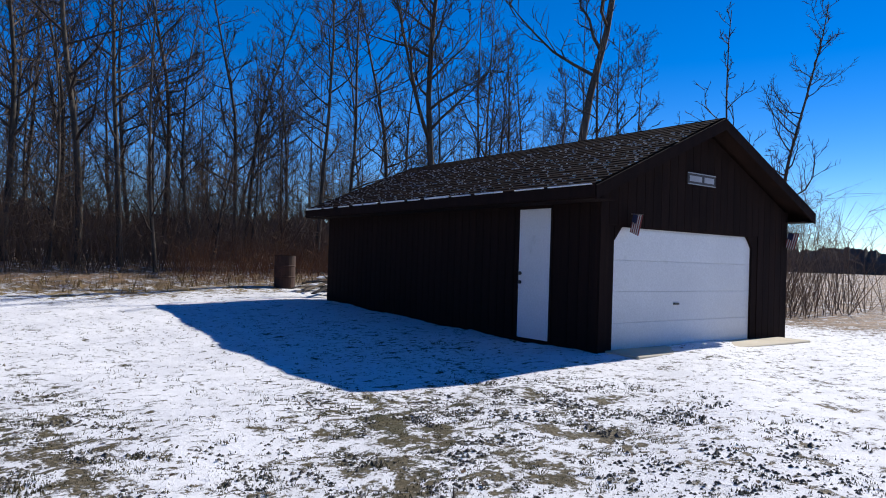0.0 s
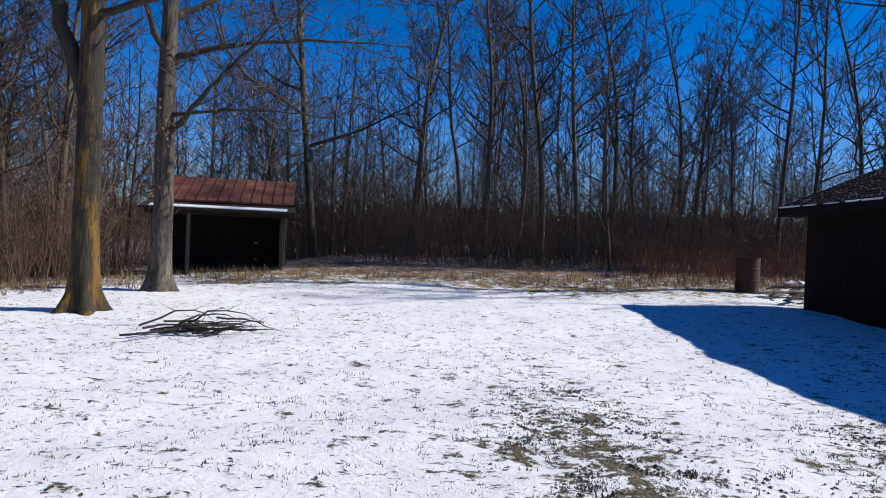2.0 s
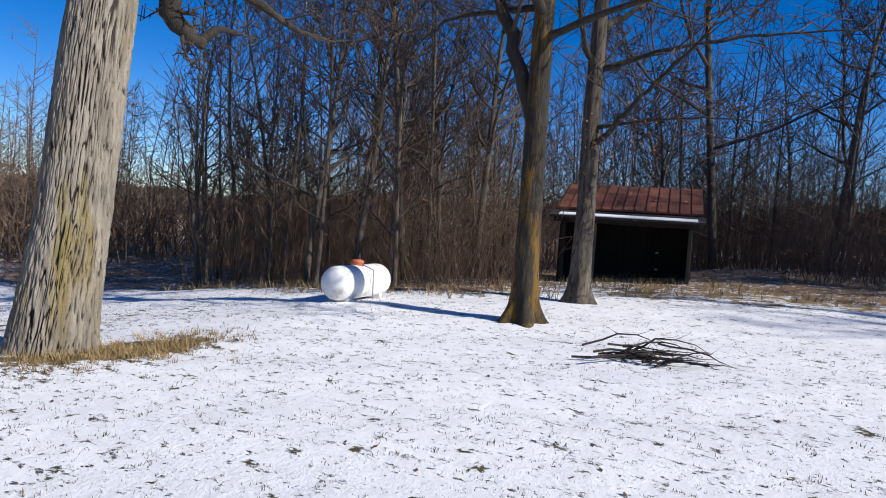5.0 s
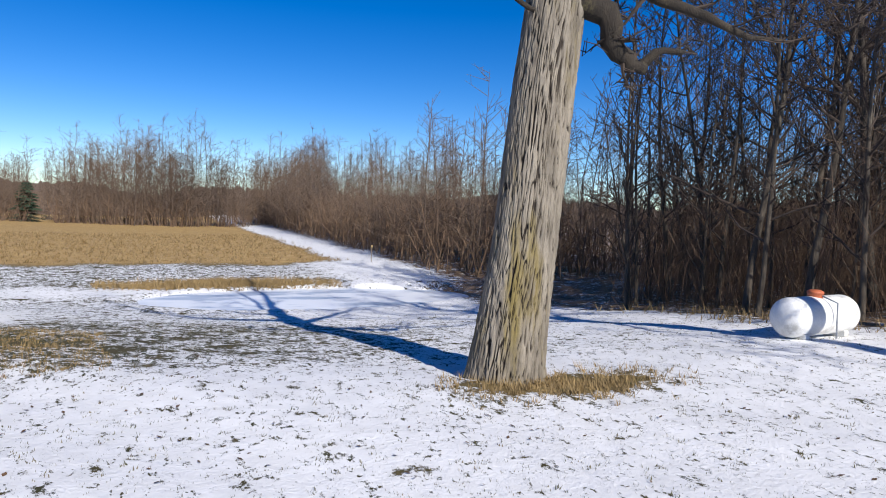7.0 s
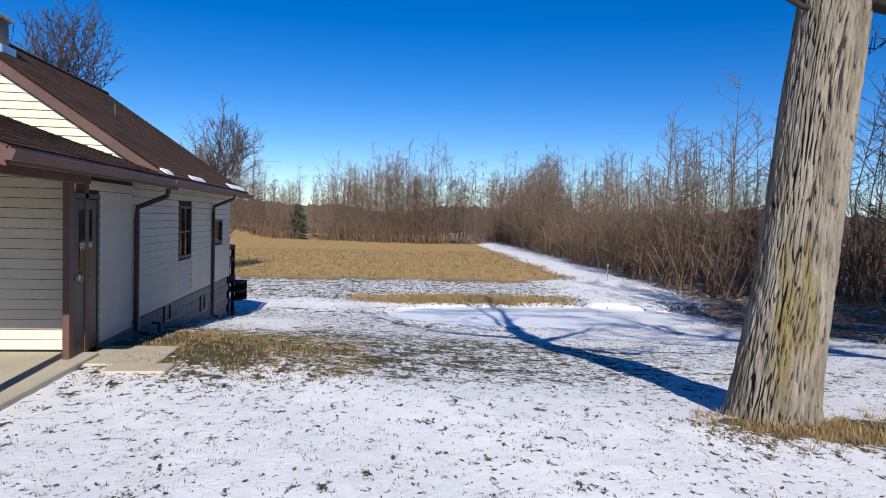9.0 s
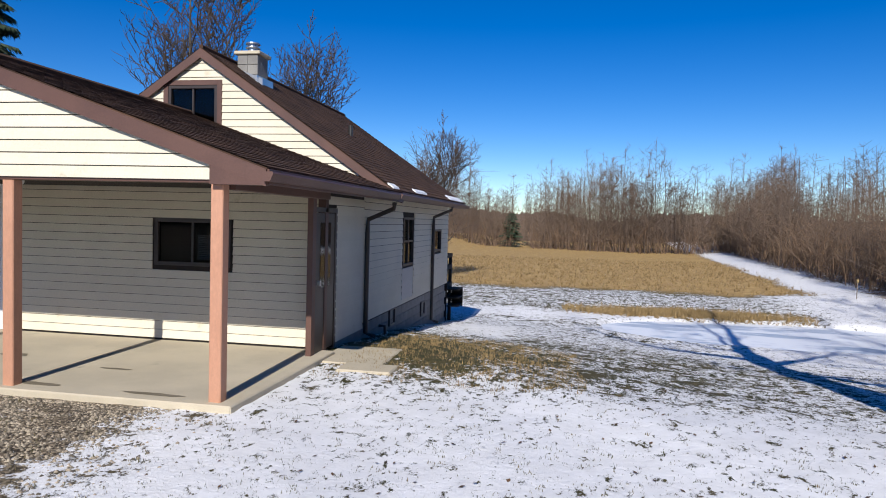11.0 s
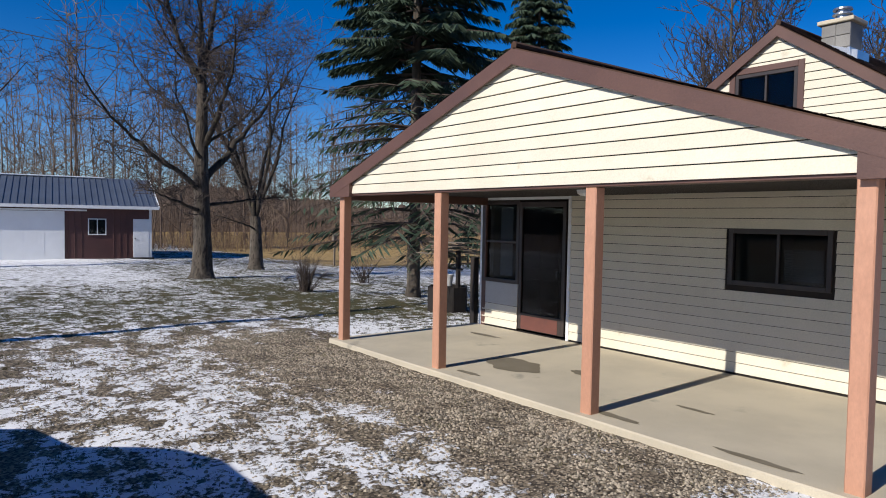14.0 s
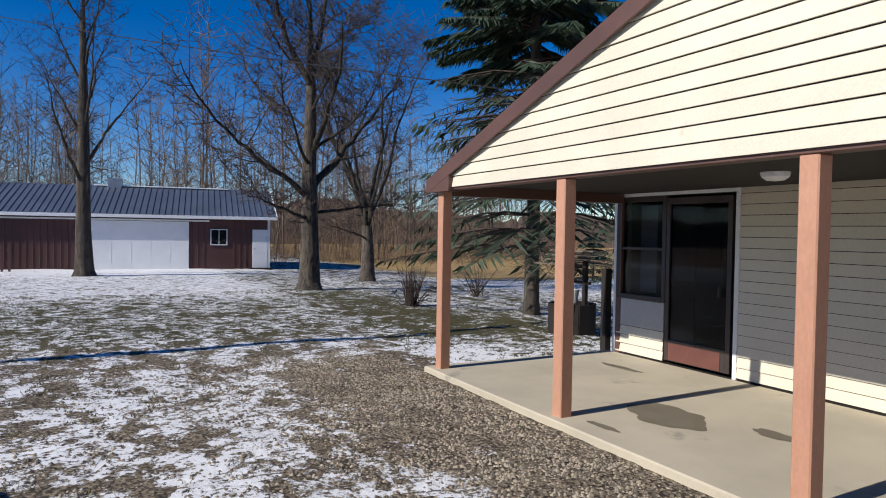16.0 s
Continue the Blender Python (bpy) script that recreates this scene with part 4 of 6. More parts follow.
# specks of snow caught under the shingle butts
mb = MB()
rnd = random.Random(77)
ey, ez, az = gm - (gm - GYA + 0.46), 2.4, 3.74
for _ in range(950):
    r, u = rnd.randint(0, 19), rnd.uniform(GX0 - 0.3, GX1 + 0.3)
    s0 = (r * 0.14 - 0.012) / math.hypot(gm - ey, az - ez)
    if s0 < 0:
        continue
    yy, zz, ln = ey + (gm - ey) * s0, ez + (az - ez) * s0 + 0.012, rnd.uniform(0.015, 0.055)
    mb.box(u, u + ln, yy - 0.01, yy + 0.005, zz - 0.004, zz + 0.005)
part("snow_dusting", mb, M_SNOW, gar, "flecks of snow on the shingles", kind="stuff")
mb = MB()
x = GX0 - 0.4
while x < GX1:
    ln = rnd.uniform(0.3, 0.9)
    mb.box(x, x + ln, ey - 0.03, ey + rnd.uniform(0.02, 0.06), ez - 0.004, ez + rnd.uniform(0.015, 0.03), 0.006)
    x += ln + rnd.uniform(0.02, 0.3)
part("eave_snow", mb, M_SNOW, gar, "thin snow along the eave", kind="stuff")
sg = part("sign", MB().box(GX1 + 0.016, GX1 + 0.035, 9.75, 10.52, 2.65, 2.84, 0.004), M_SIGN, gar, "small dark sign with pale lettering")
part("lettering", MB().box(GX1 + 0.035, GX1 + 0.039, 9.8, 10.13, 2.7, 2.79).box(GX1 + 0.035, GX1 + 0.039, 10.2, 10.47, 2.7, 2.79), M_SIGNTEXT, sg)
part("sign_border", MB().box(GX1 + 0.035, GX1 + 0.038, 9.75, 10.52, 2.825, 2.84).box(GX1 + 0.035, GX1 + 0.038, 9.75, 10.52, 2.65, 2.665), M_SIGNTEXT, sg)
plain("garage_apron", MB().box(GX1 - 0.5, GX1 + 0.6, 7.9, 12.7, -0.1, 0.085, 0.015), M_CONCRETE, "grey concrete apron before the garage door", "apron", "structure")


def small_flag(x, y, z, tilt):
    fl = thing("flag", x, y, z, "small striped flag on a short tilted stick", "flag", "flags on the garage")
    part("stick", MB().tube([(0, 0, 0), (0.3, 0, 0.08)], [0.008, 0.007], 6), M_GREYWOOD, fl)
    for i in range(9):
        part("stripe", MB().box(0.06 + i * 0.026, 0.06 + (i + 1) * 0.026, -0.003, 0.003, -0.26 + 0.07 * (i * 0.026), 0.02 + i * 0.007, 0), M_FLAGRED if i % 2 == 0 else M_FLAGWHITE, fl)
    part("canton", MB().box(0.055, 0.18, -0.005, 0.005, -0.1, 0.03, 0), M_FLAGBLUE, fl)
    fl.matrix_basis = pose(x, y, z, 0, tilt, -20)


small_flag(GX1 + 0.02, 8.4, 2.08, 20)
small_flag(GX1 + 0.02, 12.9, 2.02, 20)

# ---- barn ----
barn = thing("barn", 38.7, -13.35, -0.32, "long low red steel barn with grey ribbed roof", "barn", turn=82.0)
BL, BW, BH, BR = 22.0, 8.0, 2.72, 4.25
BD = (4.05, 8.6, 0.0, 2.35)
bw = part("wall", MB().box(0, BD[0], -0.1, 0, -0.4, BH).box(BD[1], BL, -0.1, 0, -0.4, BH).box(BD[0], BD[1], -0.1, 0, 2.35, BH), M_BARNRED, barn, "red-brown ribbed steel front wall")

rib = MB().box(-0.02, 0.02, 0.001, 0.022, 0, 1, 0.006).mesh("rib", M_BARNRED)
x = 0.3
while x < 20:
    if not (BD[0] - 0.1 < x < BD[1] + 0.1) and not (-0.1 < x < 0.95) and not (2.0 < x < 3.15):
        ob = part("rib", rib, M_BARNRED, bw)
        ob.matrix_basis = Matrix.LocRotScale((x, 0, 0.0), None, (1, 1, BH - 0.05))
    x += 0.3
part("gable_wall", MB().prism([(0, -0.4), (0, BH), (-BW / 2, BR), (-BW, BH), (-BW, -0.4)], "x", 0.0, 0.12), M_BARNRED, barn).data.transform(Matrix.Translation((-0.001, -0.1, 0)))
part("wall", MB().box(0, BL, -BW, -BW + 0.1, -0.4, BH).box(BL - 0.1, BL, -BW, -0.1, -0.4, BH), M_BARNRED, barn)
sld = part("sliding_door", MB().box(BD[0] + 0.002, BD[1], -0.04, 0.05, -0.1, 2.4, 0.006), M_WHITEDOOR, barn, "large white sliding door")
for i in range(1, 5):
    part("door_seam", MB().box(BD[0] + i * 0.91 - 0.008, BD[0] + i * 0.91 + 0.008, 0.05, 0.056, -0.05, 2.35), M_WHITEDOOR, sld)
part("door_track", MB().box(BD[0] - 1, BD[1] + 4, 0.001, 0.06, 2.42, 2.5, 0.004), M_WHITEDOOR, barn, "white door track")
ed = part("entry_door", MB().box(0.1, 0.88, 0.002, 0.04, 0.02, 2.05, 0.006), M_WHITEDOOR, barn, "white entry door")
part("knob", MB().lathe([(0.03, 0), (0.035, 0.03), (0.0, 0.05)], 10, at=(0.78, 0.05, 1.0)), M_BLACK, ed)
for i in range(2):
    part("step", MB().box(-0.1, 1.05, 0.08 + (1 - i) * 0.3, 0.08 + (2 - i) * 0.3, -0.3, 0.02 - (1 - i) * 0.16, 0.01), M_OLDWOOD, barn)
window("window", barn, "y", 0.03, 1, 2.15, 3.0, 1.2, 2.05, M_BLIND, bars=(2.575,), fw=0.05, label="small two-pane window with pale frame")
# black sheet behind the panes, standing in for the unlit inside
part("window_back", MB().box(2.15, 3.0, -0.02, 0.002, 1.2, 2.05), M_BLACK, barn)
part("corner_trim", MB().box(-0.03, 0.1, -0.02, 0.03, -0.2, BH, 0.004), M_WHITEDOOR, barn, "white corner trim")
for s in (0, 1):
    y0, y1 = (0.35, -BW / 2) if s == 0 else (-BW - 0.35, -BW / 2)
    poly = [(y0, BH - 0.02), (y1, BR + 0.08), (y1, BR + 0.02), (y0, BH - 0.08)]
    rf = part("roof", MB().prism(poly if s else poly[::-1], "x", -0.35, BL + 0.3), M_STEELROOF, barn, "grey-blue ribbed steel roof slope")
    x = -0.2
    while x < BL * (1 if s == 0 else 0.2):
        part("rib", MB().prism([(y0, BH - 0.018), (y1, BR + 0.082), (y1, BR + 0.115), (y0, BH + 0.015)], "x", x, x + 0.05), M_STEELROOF, rf)
        x += 0.3
part("eave_trim", MB().box(-0.36, BL + 0.3, 0.352, 0.38, BH - 0.16, BH + 0.0, 0.004), M_WHITEDOOR, barn, "white eave trim")
poly = [(0.36, BH - 0.12), (-BW / 2, BR - 0.02), (-BW / 2, BR + 0.12), (0.36, BH + 0.02)]
part("rake_trim", MB().prism(poly, "x", -0.39, -0.352), M_WHITEDOOR, barn, "white rake trim")
part("ridge_snow", MB().box(2.0, 9.0, -BW / 2 - 0.1, -BW / 2 + 0.2, BR + 0.06, BR + 0.13, 0.02), M_SNOW, barn, "snow along the ridge")
part("roof_vent", MB().box(7.6, 8.3, -BW / 2 - 0.3, -BW / 2 + 0.3, BR - 0.1, BR + 0.5, 0.02), M_STEEL, barn)
bf = thing("board_fence", 38.6, -1.6, -0.32, "dark red picket fence beside the barn", "fence", turn=82)
for i in range(14):
    part("picket", MB().box(i * 0.3, i * 0.3 + 0.1, 0, 0.02, -0.1, 1.2, 0.004), M_BARNRED, bf)
for z in (0.3, 0.9):
    part("rail", MB().box(-0.05, 4.1, -0.042, -0.002, z, z + 0.08, 0.004), M_BARNRED, bf)

# ---- open shed at the wood's edge ----
shed = thing("shed", -17.4, -6.6, 0.12, "open-fronted dark timber shed with rusted roof", "shed", turn=0)
shed.matrix_basis = pose(-19.5, -7.85, 0.22, 0, 0, 100)
SL = 3.4
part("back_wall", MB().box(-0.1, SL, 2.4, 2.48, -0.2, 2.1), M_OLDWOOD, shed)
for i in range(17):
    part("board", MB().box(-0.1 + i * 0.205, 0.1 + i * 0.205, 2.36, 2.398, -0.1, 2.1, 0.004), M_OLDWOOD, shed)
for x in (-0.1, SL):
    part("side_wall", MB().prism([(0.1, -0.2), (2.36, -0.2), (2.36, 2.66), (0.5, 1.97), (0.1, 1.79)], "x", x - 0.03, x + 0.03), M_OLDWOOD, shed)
for x in (0.0, 0.85, SL - 0.05):
    part("post", MB().box(x - 0.05, x + 0.05, 0.0, 0.1, -0.2, 1.72, 0.008), M_GREYWOOD if x == 0.85 else M_OLDWOOD, shed, "pale grey front post" if x == 0.85 else "")
part("header", MB().box(-0.3, SL + 0.2, 0.0, 0.1, 1.6, 1.78, 0.006), M_OLDWOOD, shed)
rf = part("roof", MB().prism([(-0.45, 1.72), (0.55, 1.9), (0.55, 1.96), (-0.45, 1.78)], "x", -0.35, SL + 0.3), M_OLDWOOD, shed, "dark lower roof edge")
part("snow_patch", MB().prism([(-0.42, 1.785), (-0.1, 1.845), (-0.1, 1.87), (-0.42, 1.81)], "x", -0.1, SL + 0.1), M_SNOW, shed, "strip of snow on the front roof edge")
rf = part("roof", MB().prism([(0.45, 1.98), (2.6, 2.78), (2.6, 2.83), (0.45, 2.03)], "x", -0.3, SL + 0.25), M_RUST, shed, "rusty red sheet roof")
for i in range(13):
    x = -0.25 + i * 0.3
    part("rib", MB().prism([(0.45, 2.031), (2.6, 2.831), (2.6, 2.855), (0.45, 2.055)], "x", x, x + 0.04), M_RUST, rf)
part("gable_boards", MB().box(-0.3, SL + 0.25, 2.49, 2.54, 1.6, 2.7), M_OLDWOOD, shed)
for x, z in ((0.45, 0.9), (0.5, 0.45), (2.5, 0.85), (2.5, 0.35)):
    part("bracket", MB().box(x - 0.05, x + 0.05, 2.33, 2.36, z - 0.03, z + 0.03, 0.004), M_GREYPANEL, shed)

# ---- propane tank ----
tank = thing("propane_tank", -12.03, -9.44, ground_z(-12.03, -9.44) - 0.04, "white horizontal propane tank with orange dome lid", "tank", turn=4)
tank.matrix_basis = tank.matrix_basis @ Matrix.Scale(0.94, 4)
prof = [(0.0, -1.0)] + [(0.345 * math.sin(a), -0.76 - 0.24 * math.cos(a)) for a in np.linspace(0.2, math.pi / 2, 8)] + [(0.345, 0.0)] + [(0.345 * math.sin(a), 0.76 + 0.24 * math.cos(a)) for a in np.linspace(math.pi / 2, 0.2, 8)] + [(0.0, 1.0)]
part("body", MB().lathe(prof, 32, "x", (0, 0, 0.43)), M_TANK, tank, "white painted steel, faintly stained", smooth=True)
part("dome_lid", MB().lathe([(0.125, 0.74), (0.13, 0.82), (0.14, 0.825), (0.135, 0.86), (0.09, 0.885), (0.0, 0.895)], 18, "z", (0.05, 0, 0)), M_LID, tank, "faded orange lid", smooth=True)
for x in (-0.6, 0.6):
    part("saddle", MB().box(x - 0.06, x + 0.06, -0.24, 0.24, 0.03, 0.16, 0.01), M_TANK, tank)
    part("block", MB().box(x - 0.1, x + 0.1, -0.28, 0.28, -0.1, 0.035, 0.01), M_BLOCK, tank)
part("pipe", MB().tube([(0.05, 0.1, 0.8), (0.05, 0.4, 0.7), (0.05, 0.42, 0.0)], [0.015] * 3, 6), M_STEEL, tank)

# ---- barrel and scrap ----
bz = ground_z(-17.9, 7.75)
barrel = thing("barrel", -17.9, 7.75, bz, "rusty burn barrel with rolling hoops", "barrel")
part("body", MB().lathe([(0.0, 0.01), (0.285, 0.0), (0.285, 0.28), (0.298, 0.3), (0.285, 0.32), (0.285, 0.58), (0.298, 0.6), (0.285, 0.62), (0.285, 0.88), (0.296, 0.89), (0.27, 0.89), (0.27, 0.2), (0.0, 0.2)], 24), M_BARREL, barrel, smooth=False)
rnd = random.Random(12)
pile = thing("scrap_pile", -16.9, 8.6, ground_z(-16.9, 8.6), "snow-dusted heap of scrap timber and branches", "scrap pile")
for i in range(26):
    a, r, l = rnd.uniform(0, 3.14), rnd.uniform(0, 0.8), rnd.uniform(0.5, 1.3)
    c = Vector((rnd.gauss(0, 0.5), rnd.gauss(0, 0.45), 0.06 + 0.45 * max(0, 1 - r) * rnd.random()))
    d = Vector((math.cos(a), math.sin(a), rnd.uniform(-0.1, 0.25)))
    part("board" if i % 2 else "branch", MB().box(-l / 2, l / 2, -0.06, 0.06, -0.015, 0.015, 0.003, Matrix.Translation(c) @ d.to_track_quat("X", "Z").to_matrix().to_4x4()) if i % 2 else MB().tube([c - d * l / 2, c, c + d * l / 2 + Vector((0, 0, 0.05))], [0.03, 0.025, 0.01], 5), M_GREYWOOD if i % 3 else M_OLDWOOD, pile)
for i in range(7):
    c = (rnd.gauss(0, 0.5), rnd.gauss(0, 0.4), rnd.uniform(0.1, 0.4))
    part("snow_cap", MB().lathe([(0.0, 0.05), (0.1, 0.035), (0.17, 0.0), (0.1, -0.02), (0, -0.03)], 9, "z", c), M_SNOW, pile)

# brush pile on the lawn
bp = thing("brush_pile", -10.25, -3.3, ground_z(-10.25, -3.3), "loose pile of cut branches lying on the snow", "brush pile")
for i in range(24):
    a, l = rnd.gauss(1.75, 0.36), rnd.uniform(0.6, 1.45)
    c = Vector((rnd.gauss(0, 0.18), rnd.gauss(0, 0.28), 0.03 + 0.07 * rnd.random()))
    arch = rnd.uniform(0.16, 0.26) if i % 9 == 0 else rnd.uniform(0.0, 0.05)
    d = Vector((math.cos(a), math.sin(a), rnd.uniform(-0.04, 0.12)))
    pts = [c + d * (s_ - 0.5) * l + Vector((rnd.gauss(0, 0.03), rnd.gauss(0, 0.03), arch * math.sin(math.pi * s_) + rnd.gauss(0, 0.012))) for s_ in (0, 0.2, 0.4, 0.6, 0.8, 1)]
    pts = [Vector((q.x, q.y, max(q.z, 0.015))) for q in pts]
    br = part("branch", MB().tube(pts, [0.017, 0.015, 0.013, 0.01, 0.007, 0.004], 5), M_OLDWOOD if i % 3 else M_TWIG, bp)
    for k in range(2):
        q = pts[2 + k]
        part("twig", MB().tube([q, q + Vector((rnd.gauss(0, 0.1), rnd.gauss(0.05, 0.14), rnd.uniform(0.02, 0.12)))], [0.006, 0.003], 4), M_TWIG, br)

# ---- wishing well, post, bird house, bushes ----
wl = thing("wishing_well", 12.2, -12.8, ground_z(12.2, -12.8), "small dark timber wishing well with shingled roof and pail", "wishing well")
for i in range(8):
    a = i * math.pi / 4
    part("stave", MB().box(-0.17, 0.17, -0.025, 0.025, -0.05, 0.55, 0.006, Matrix.Rotation(a, 4, "Z") @ Matrix.Translation((0, 0.4, 0))), M_OLDWOOD, wl)
for s in (-1, 1):
    part("post", MB().box(s * 0.36 - 0.04, s * 0.36 + 0.04, -0.04, 0.04, 0.5, 1.35, 0.006), M_OLDWOOD, wl)
    for k in range(4):
        y0, z0 = s * (0.12 + k * 0.11), 1.52 - k * 0.08
        part("roof_board", MB().box(-0.5, 0.5, y0 - 0.075, y0 + 0.075, -0.012 + z0, z0 + 0.012, 0.003), M_GREYWOOD, wl)
part("axle", MB().tube([(-0.5, 0, 0.95), (0.5, 0, 0.95)], [0.03, 0.03], 8), M_OLDWOOD, wl)
part("pail", MB().lathe([(0.0, 0.57), (0.08, 0.57), (0.11, 0.82), (0.1, 0.82), (0.075, 0.6), (0, 0.6)], 16, at=(-0.15, 0.1, 0)), M_GREYPANEL, wl, "pale metal pail")
fp = thing("timber_post", 10.35, -12.0, -0.06, "dark timber gate post at the house corner", "post")
part("post", MB().box(-0.06, 0.06, -0.06, 0.06, -0.1, 1.3, 0.008), M_OLDWOOD, fp)
bh = thing("bird_house", 31.5, -20.5, ground_z(31.5, -20.5), "small grey bird house on a post in the field", "bird house")
part("pole", MB().box(-0.04, 0.04, -0.04, 0.04, -0.1, 1.3, 0.005), M_GREYWOOD, bh)
part("box", MB().box(-0.1, 0.1, -0.1, 0.1, 1.3, 1.58, 0.006).prism([(-0.14, 1.58), (0.14, 1.58), (0, 1.7)], "y", -0.13, 0.13), M_GREYWOOD, bh)
bm_ = thing("marker_post", -14.2, -36.0, ground_z(-14.2, -36.0), "thin marker post with yellow top beside the path", "post")
part("post", MB().tube([(0, 0, -0.1), (0, 0, 0.75)], [0.02, 0.02], 6), M_GREYWOOD, bm_)
part("cap", MB().box(-0.05, 0.05, -0.05, 0.05, 0.75, 0.9, 0.01), M_STRAW, bm_, "yellow cap")

# parked car behind the camera, which throws the rounded shadow on the drive
car = thing("car", 5.2, -2.0, ground_z(5.2, -2.0), "dark parked car on the gravel drive", "car")
side = [(-2.1, 0.35), (-2.15, 0.75), (-2.0, 1.15), (-1.55, 1.6), (-1.2, 1.7), (0.5, 1.68), (0.9, 1.55), (1.55, 1.08), (2.3, 0.95), (2.5, 0.75), (2.5, 0.35)]
part("body", MB().prism(side, "y", -0.88, 0.88), M_CARPAINT, car)
for x in (-1.3, 1.6):
    for y in (-0.85, 0.85):
        whl = part("wheel", MB().lathe([(0.2, -0.1), (0.32, -0.1), (0.34, -0.07), (0.34, 0.07), (0.32, 0.1), (0.2, 0.1)], 22), M_RUBBER, car)
        whl.matrix_basis = pose(x, y, 0.34, 90, 0, 0)
        part("rim", MB().lathe([(0.0, -0.09), (0.2, -0.09), (0.2, 0.09), (0.0, 0.09)], 16), M_STEEL, whl)
for y in (-0.884, 0.884):
    part("side_window", MB().prism([(-1.6, 1.12), (1.2, 1.12), (0.75, 1.52), (-1.35, 1.55)], "y", y - 0.003, y + 0.003), M_GLASS, car)

# overhead wire
# the nearer pole is unseen, added to throw a thin shadow across the lawn
for x, y, h in ((35.8, 4.1, 10.8), (12.5, 2.2, 9.4)):
    pole = thing("utility_pole", x, y, ground_z(x, y), "tall grey timber utility pole", "utility pole", "utility poles")
    part("shaft", MB().tube([(0, 0, -0.3), (0, 0, h)], [0.14, 0.1], 12), M_GREYWOOD, pole)
wire = thing("overhead_wire", 9.0, -16.5, 2.9, "thin black service wire from house to pole", "wire")
part("mast", MB().tube([(0, 0, -0.4), (0, 0, 0.75)], [0.03, 0.03], 8), M_STEEL, wire)
part("wire", MB().tube([(26.8 * s, 20.6 * s, 0.7 + 7.2 * s - 4 * 0.35 * s * (1 - s)) for s in np.linspace(0, 1, 24)], [0.013] * 24, 5), M_BLACK, wire)


# ---- trees ----
def branch_tree(seed, h, r0, first=0.35, n_br=24, spread=0.55, reach=0.3, subs=6, twigs=4, lean=(0, 0), fork=0, droop=0.0, wob=0.03):
    """Trunk and crown of a bare broad-leaved tree, in its own axes."""
    rnd = random.Random(seed)
    trunk, crown = MB(), MB()

    def path(p, d, ln, n, curve, jit):
        pts = [p]
        for i in range(n):
            d = (d + Vector((rnd.gauss(0, jit), rnd.gauss(0, jit), curve + rnd.gauss(0, jit * 0.6)))).normalized()
            p = p + d * ln / n
            pts.append(p)
        return pts

    def limb(p, d, ln, r, level):
        n = 5 if level == 0 else (3 if level == 1 else 2)
        pts = path(p, d, ln, n, 0.12 - droop if level < 2 else 0.04, 0.22 if level < 2 else 0.28)
        sides = 6 if level == 0 else (4 if level == 1 else 3)
        tip = 0.007 if level else 0.009
        crown.tube(pts, [r + (tip - r) * (i / n) for i in range(n)] + [0.003], sides, cap=False)
        if level < 2:
            kids = subs if level == 0 else twigs
            for k in range(kids):
                s = 0.25 + 0.75 * (k + rnd.random()) / kids
                i = min(int(s * n), n - 1)
                q = pts[i].lerp(pts[i + 1], s * n - i)
                dd = (pts[i + 1] - pts[i]).normalized()
                out = Vector((rnd.gauss(0, 1), rnd.gauss(0, 1), rnd.gauss(0.25, 0.6))).normalized()
                nd = (dd * 0.75 + out * 0.75).normalized()
                limb(q, nd, ln * rnd.uniform(0.32, 0.55) * (1.1 - 0.45 * s), max(r * (1 - s) * 0.66, 0.014 - 0.002 * level), level + 1)

    def stem(p, d, ln, r, n, lo):
        pts = [p]
        for i in range(n):
            d = (d + Vector((rnd.gauss(0, wob), rnd.gauss(0, wob), 0.02))).normalized()
            p = p + d * ln / n
            pts.append(p)
        rad = [r * (1 - 0.9 * (i / n) ** 0.9) + 0.006 for i in range(n + 1)]
        for k in range(n_br):
            s = lo + (1 - lo) * ((k + rnd.random()) / n_br) ** 0.9
            i = min(int(s * n), n - 1)
            q = pts[i].lerp(pts[i + 1], s * n - i)
            a = rnd.uniform(0, 6.283)
            up = rnd.gauss(spread, 0.15)
            nd = Vector((math.cos(a) * math.cos(up), math.sin(a) * math.cos(up), math.sin(up)))
            rr = rad[i]
            limb(q, nd, h * reach * (1.15 - 0.85 * s) * rnd.uniform(0.6, 1.2), min(rr * 0.55, 0.02 + h * 0.004 * (1.1 - s)), 0)
        return pts, rad

    base = Vector((0, 0, -0.25))
    d0 = Vector((lean[0], lean[1], 1)).normalized()
    pts, rad = stem(base, d0, h, r0, 10, first)
    rad[0] *= 1.45
    trunk.tube([pts[0], base.lerp(pts[1], 0.3)] + pts[1:], [rad[0], r0 * 1.06] + rad[1:], 10)
    for k in range(fork):
        a = rnd.uniform(0, 6.28)
        i = rnd.choice((3, 4, 5))
        p2, r2 = stem(pts[i], Vector((math.cos(a) * 0.45, math.sin(a) * 0.45, 1)).normalized(), h * 0.55, rad[i] * 0.62, 7, 0.2)
        trunk.tube(p2, r2, 7)
    return trunk.mesh("trunk", M_BARK, True), crown.mesh("crown", M_TWIG)


def place_tree(kinds, k, x, y, turn, scale, label, group, bark=None, name="tree"):
    tr, cr = kinds[k]
    ob = tagged(new(name, tr), label, "tree", group)
    ob.matrix_basis = Matrix.LocRotScale((x, y, ground_z(x, y)), Euler((0, 0, turn)), (scale, scale, scale))
    part("crown", cr, M_TWIG, ob)
    return ob


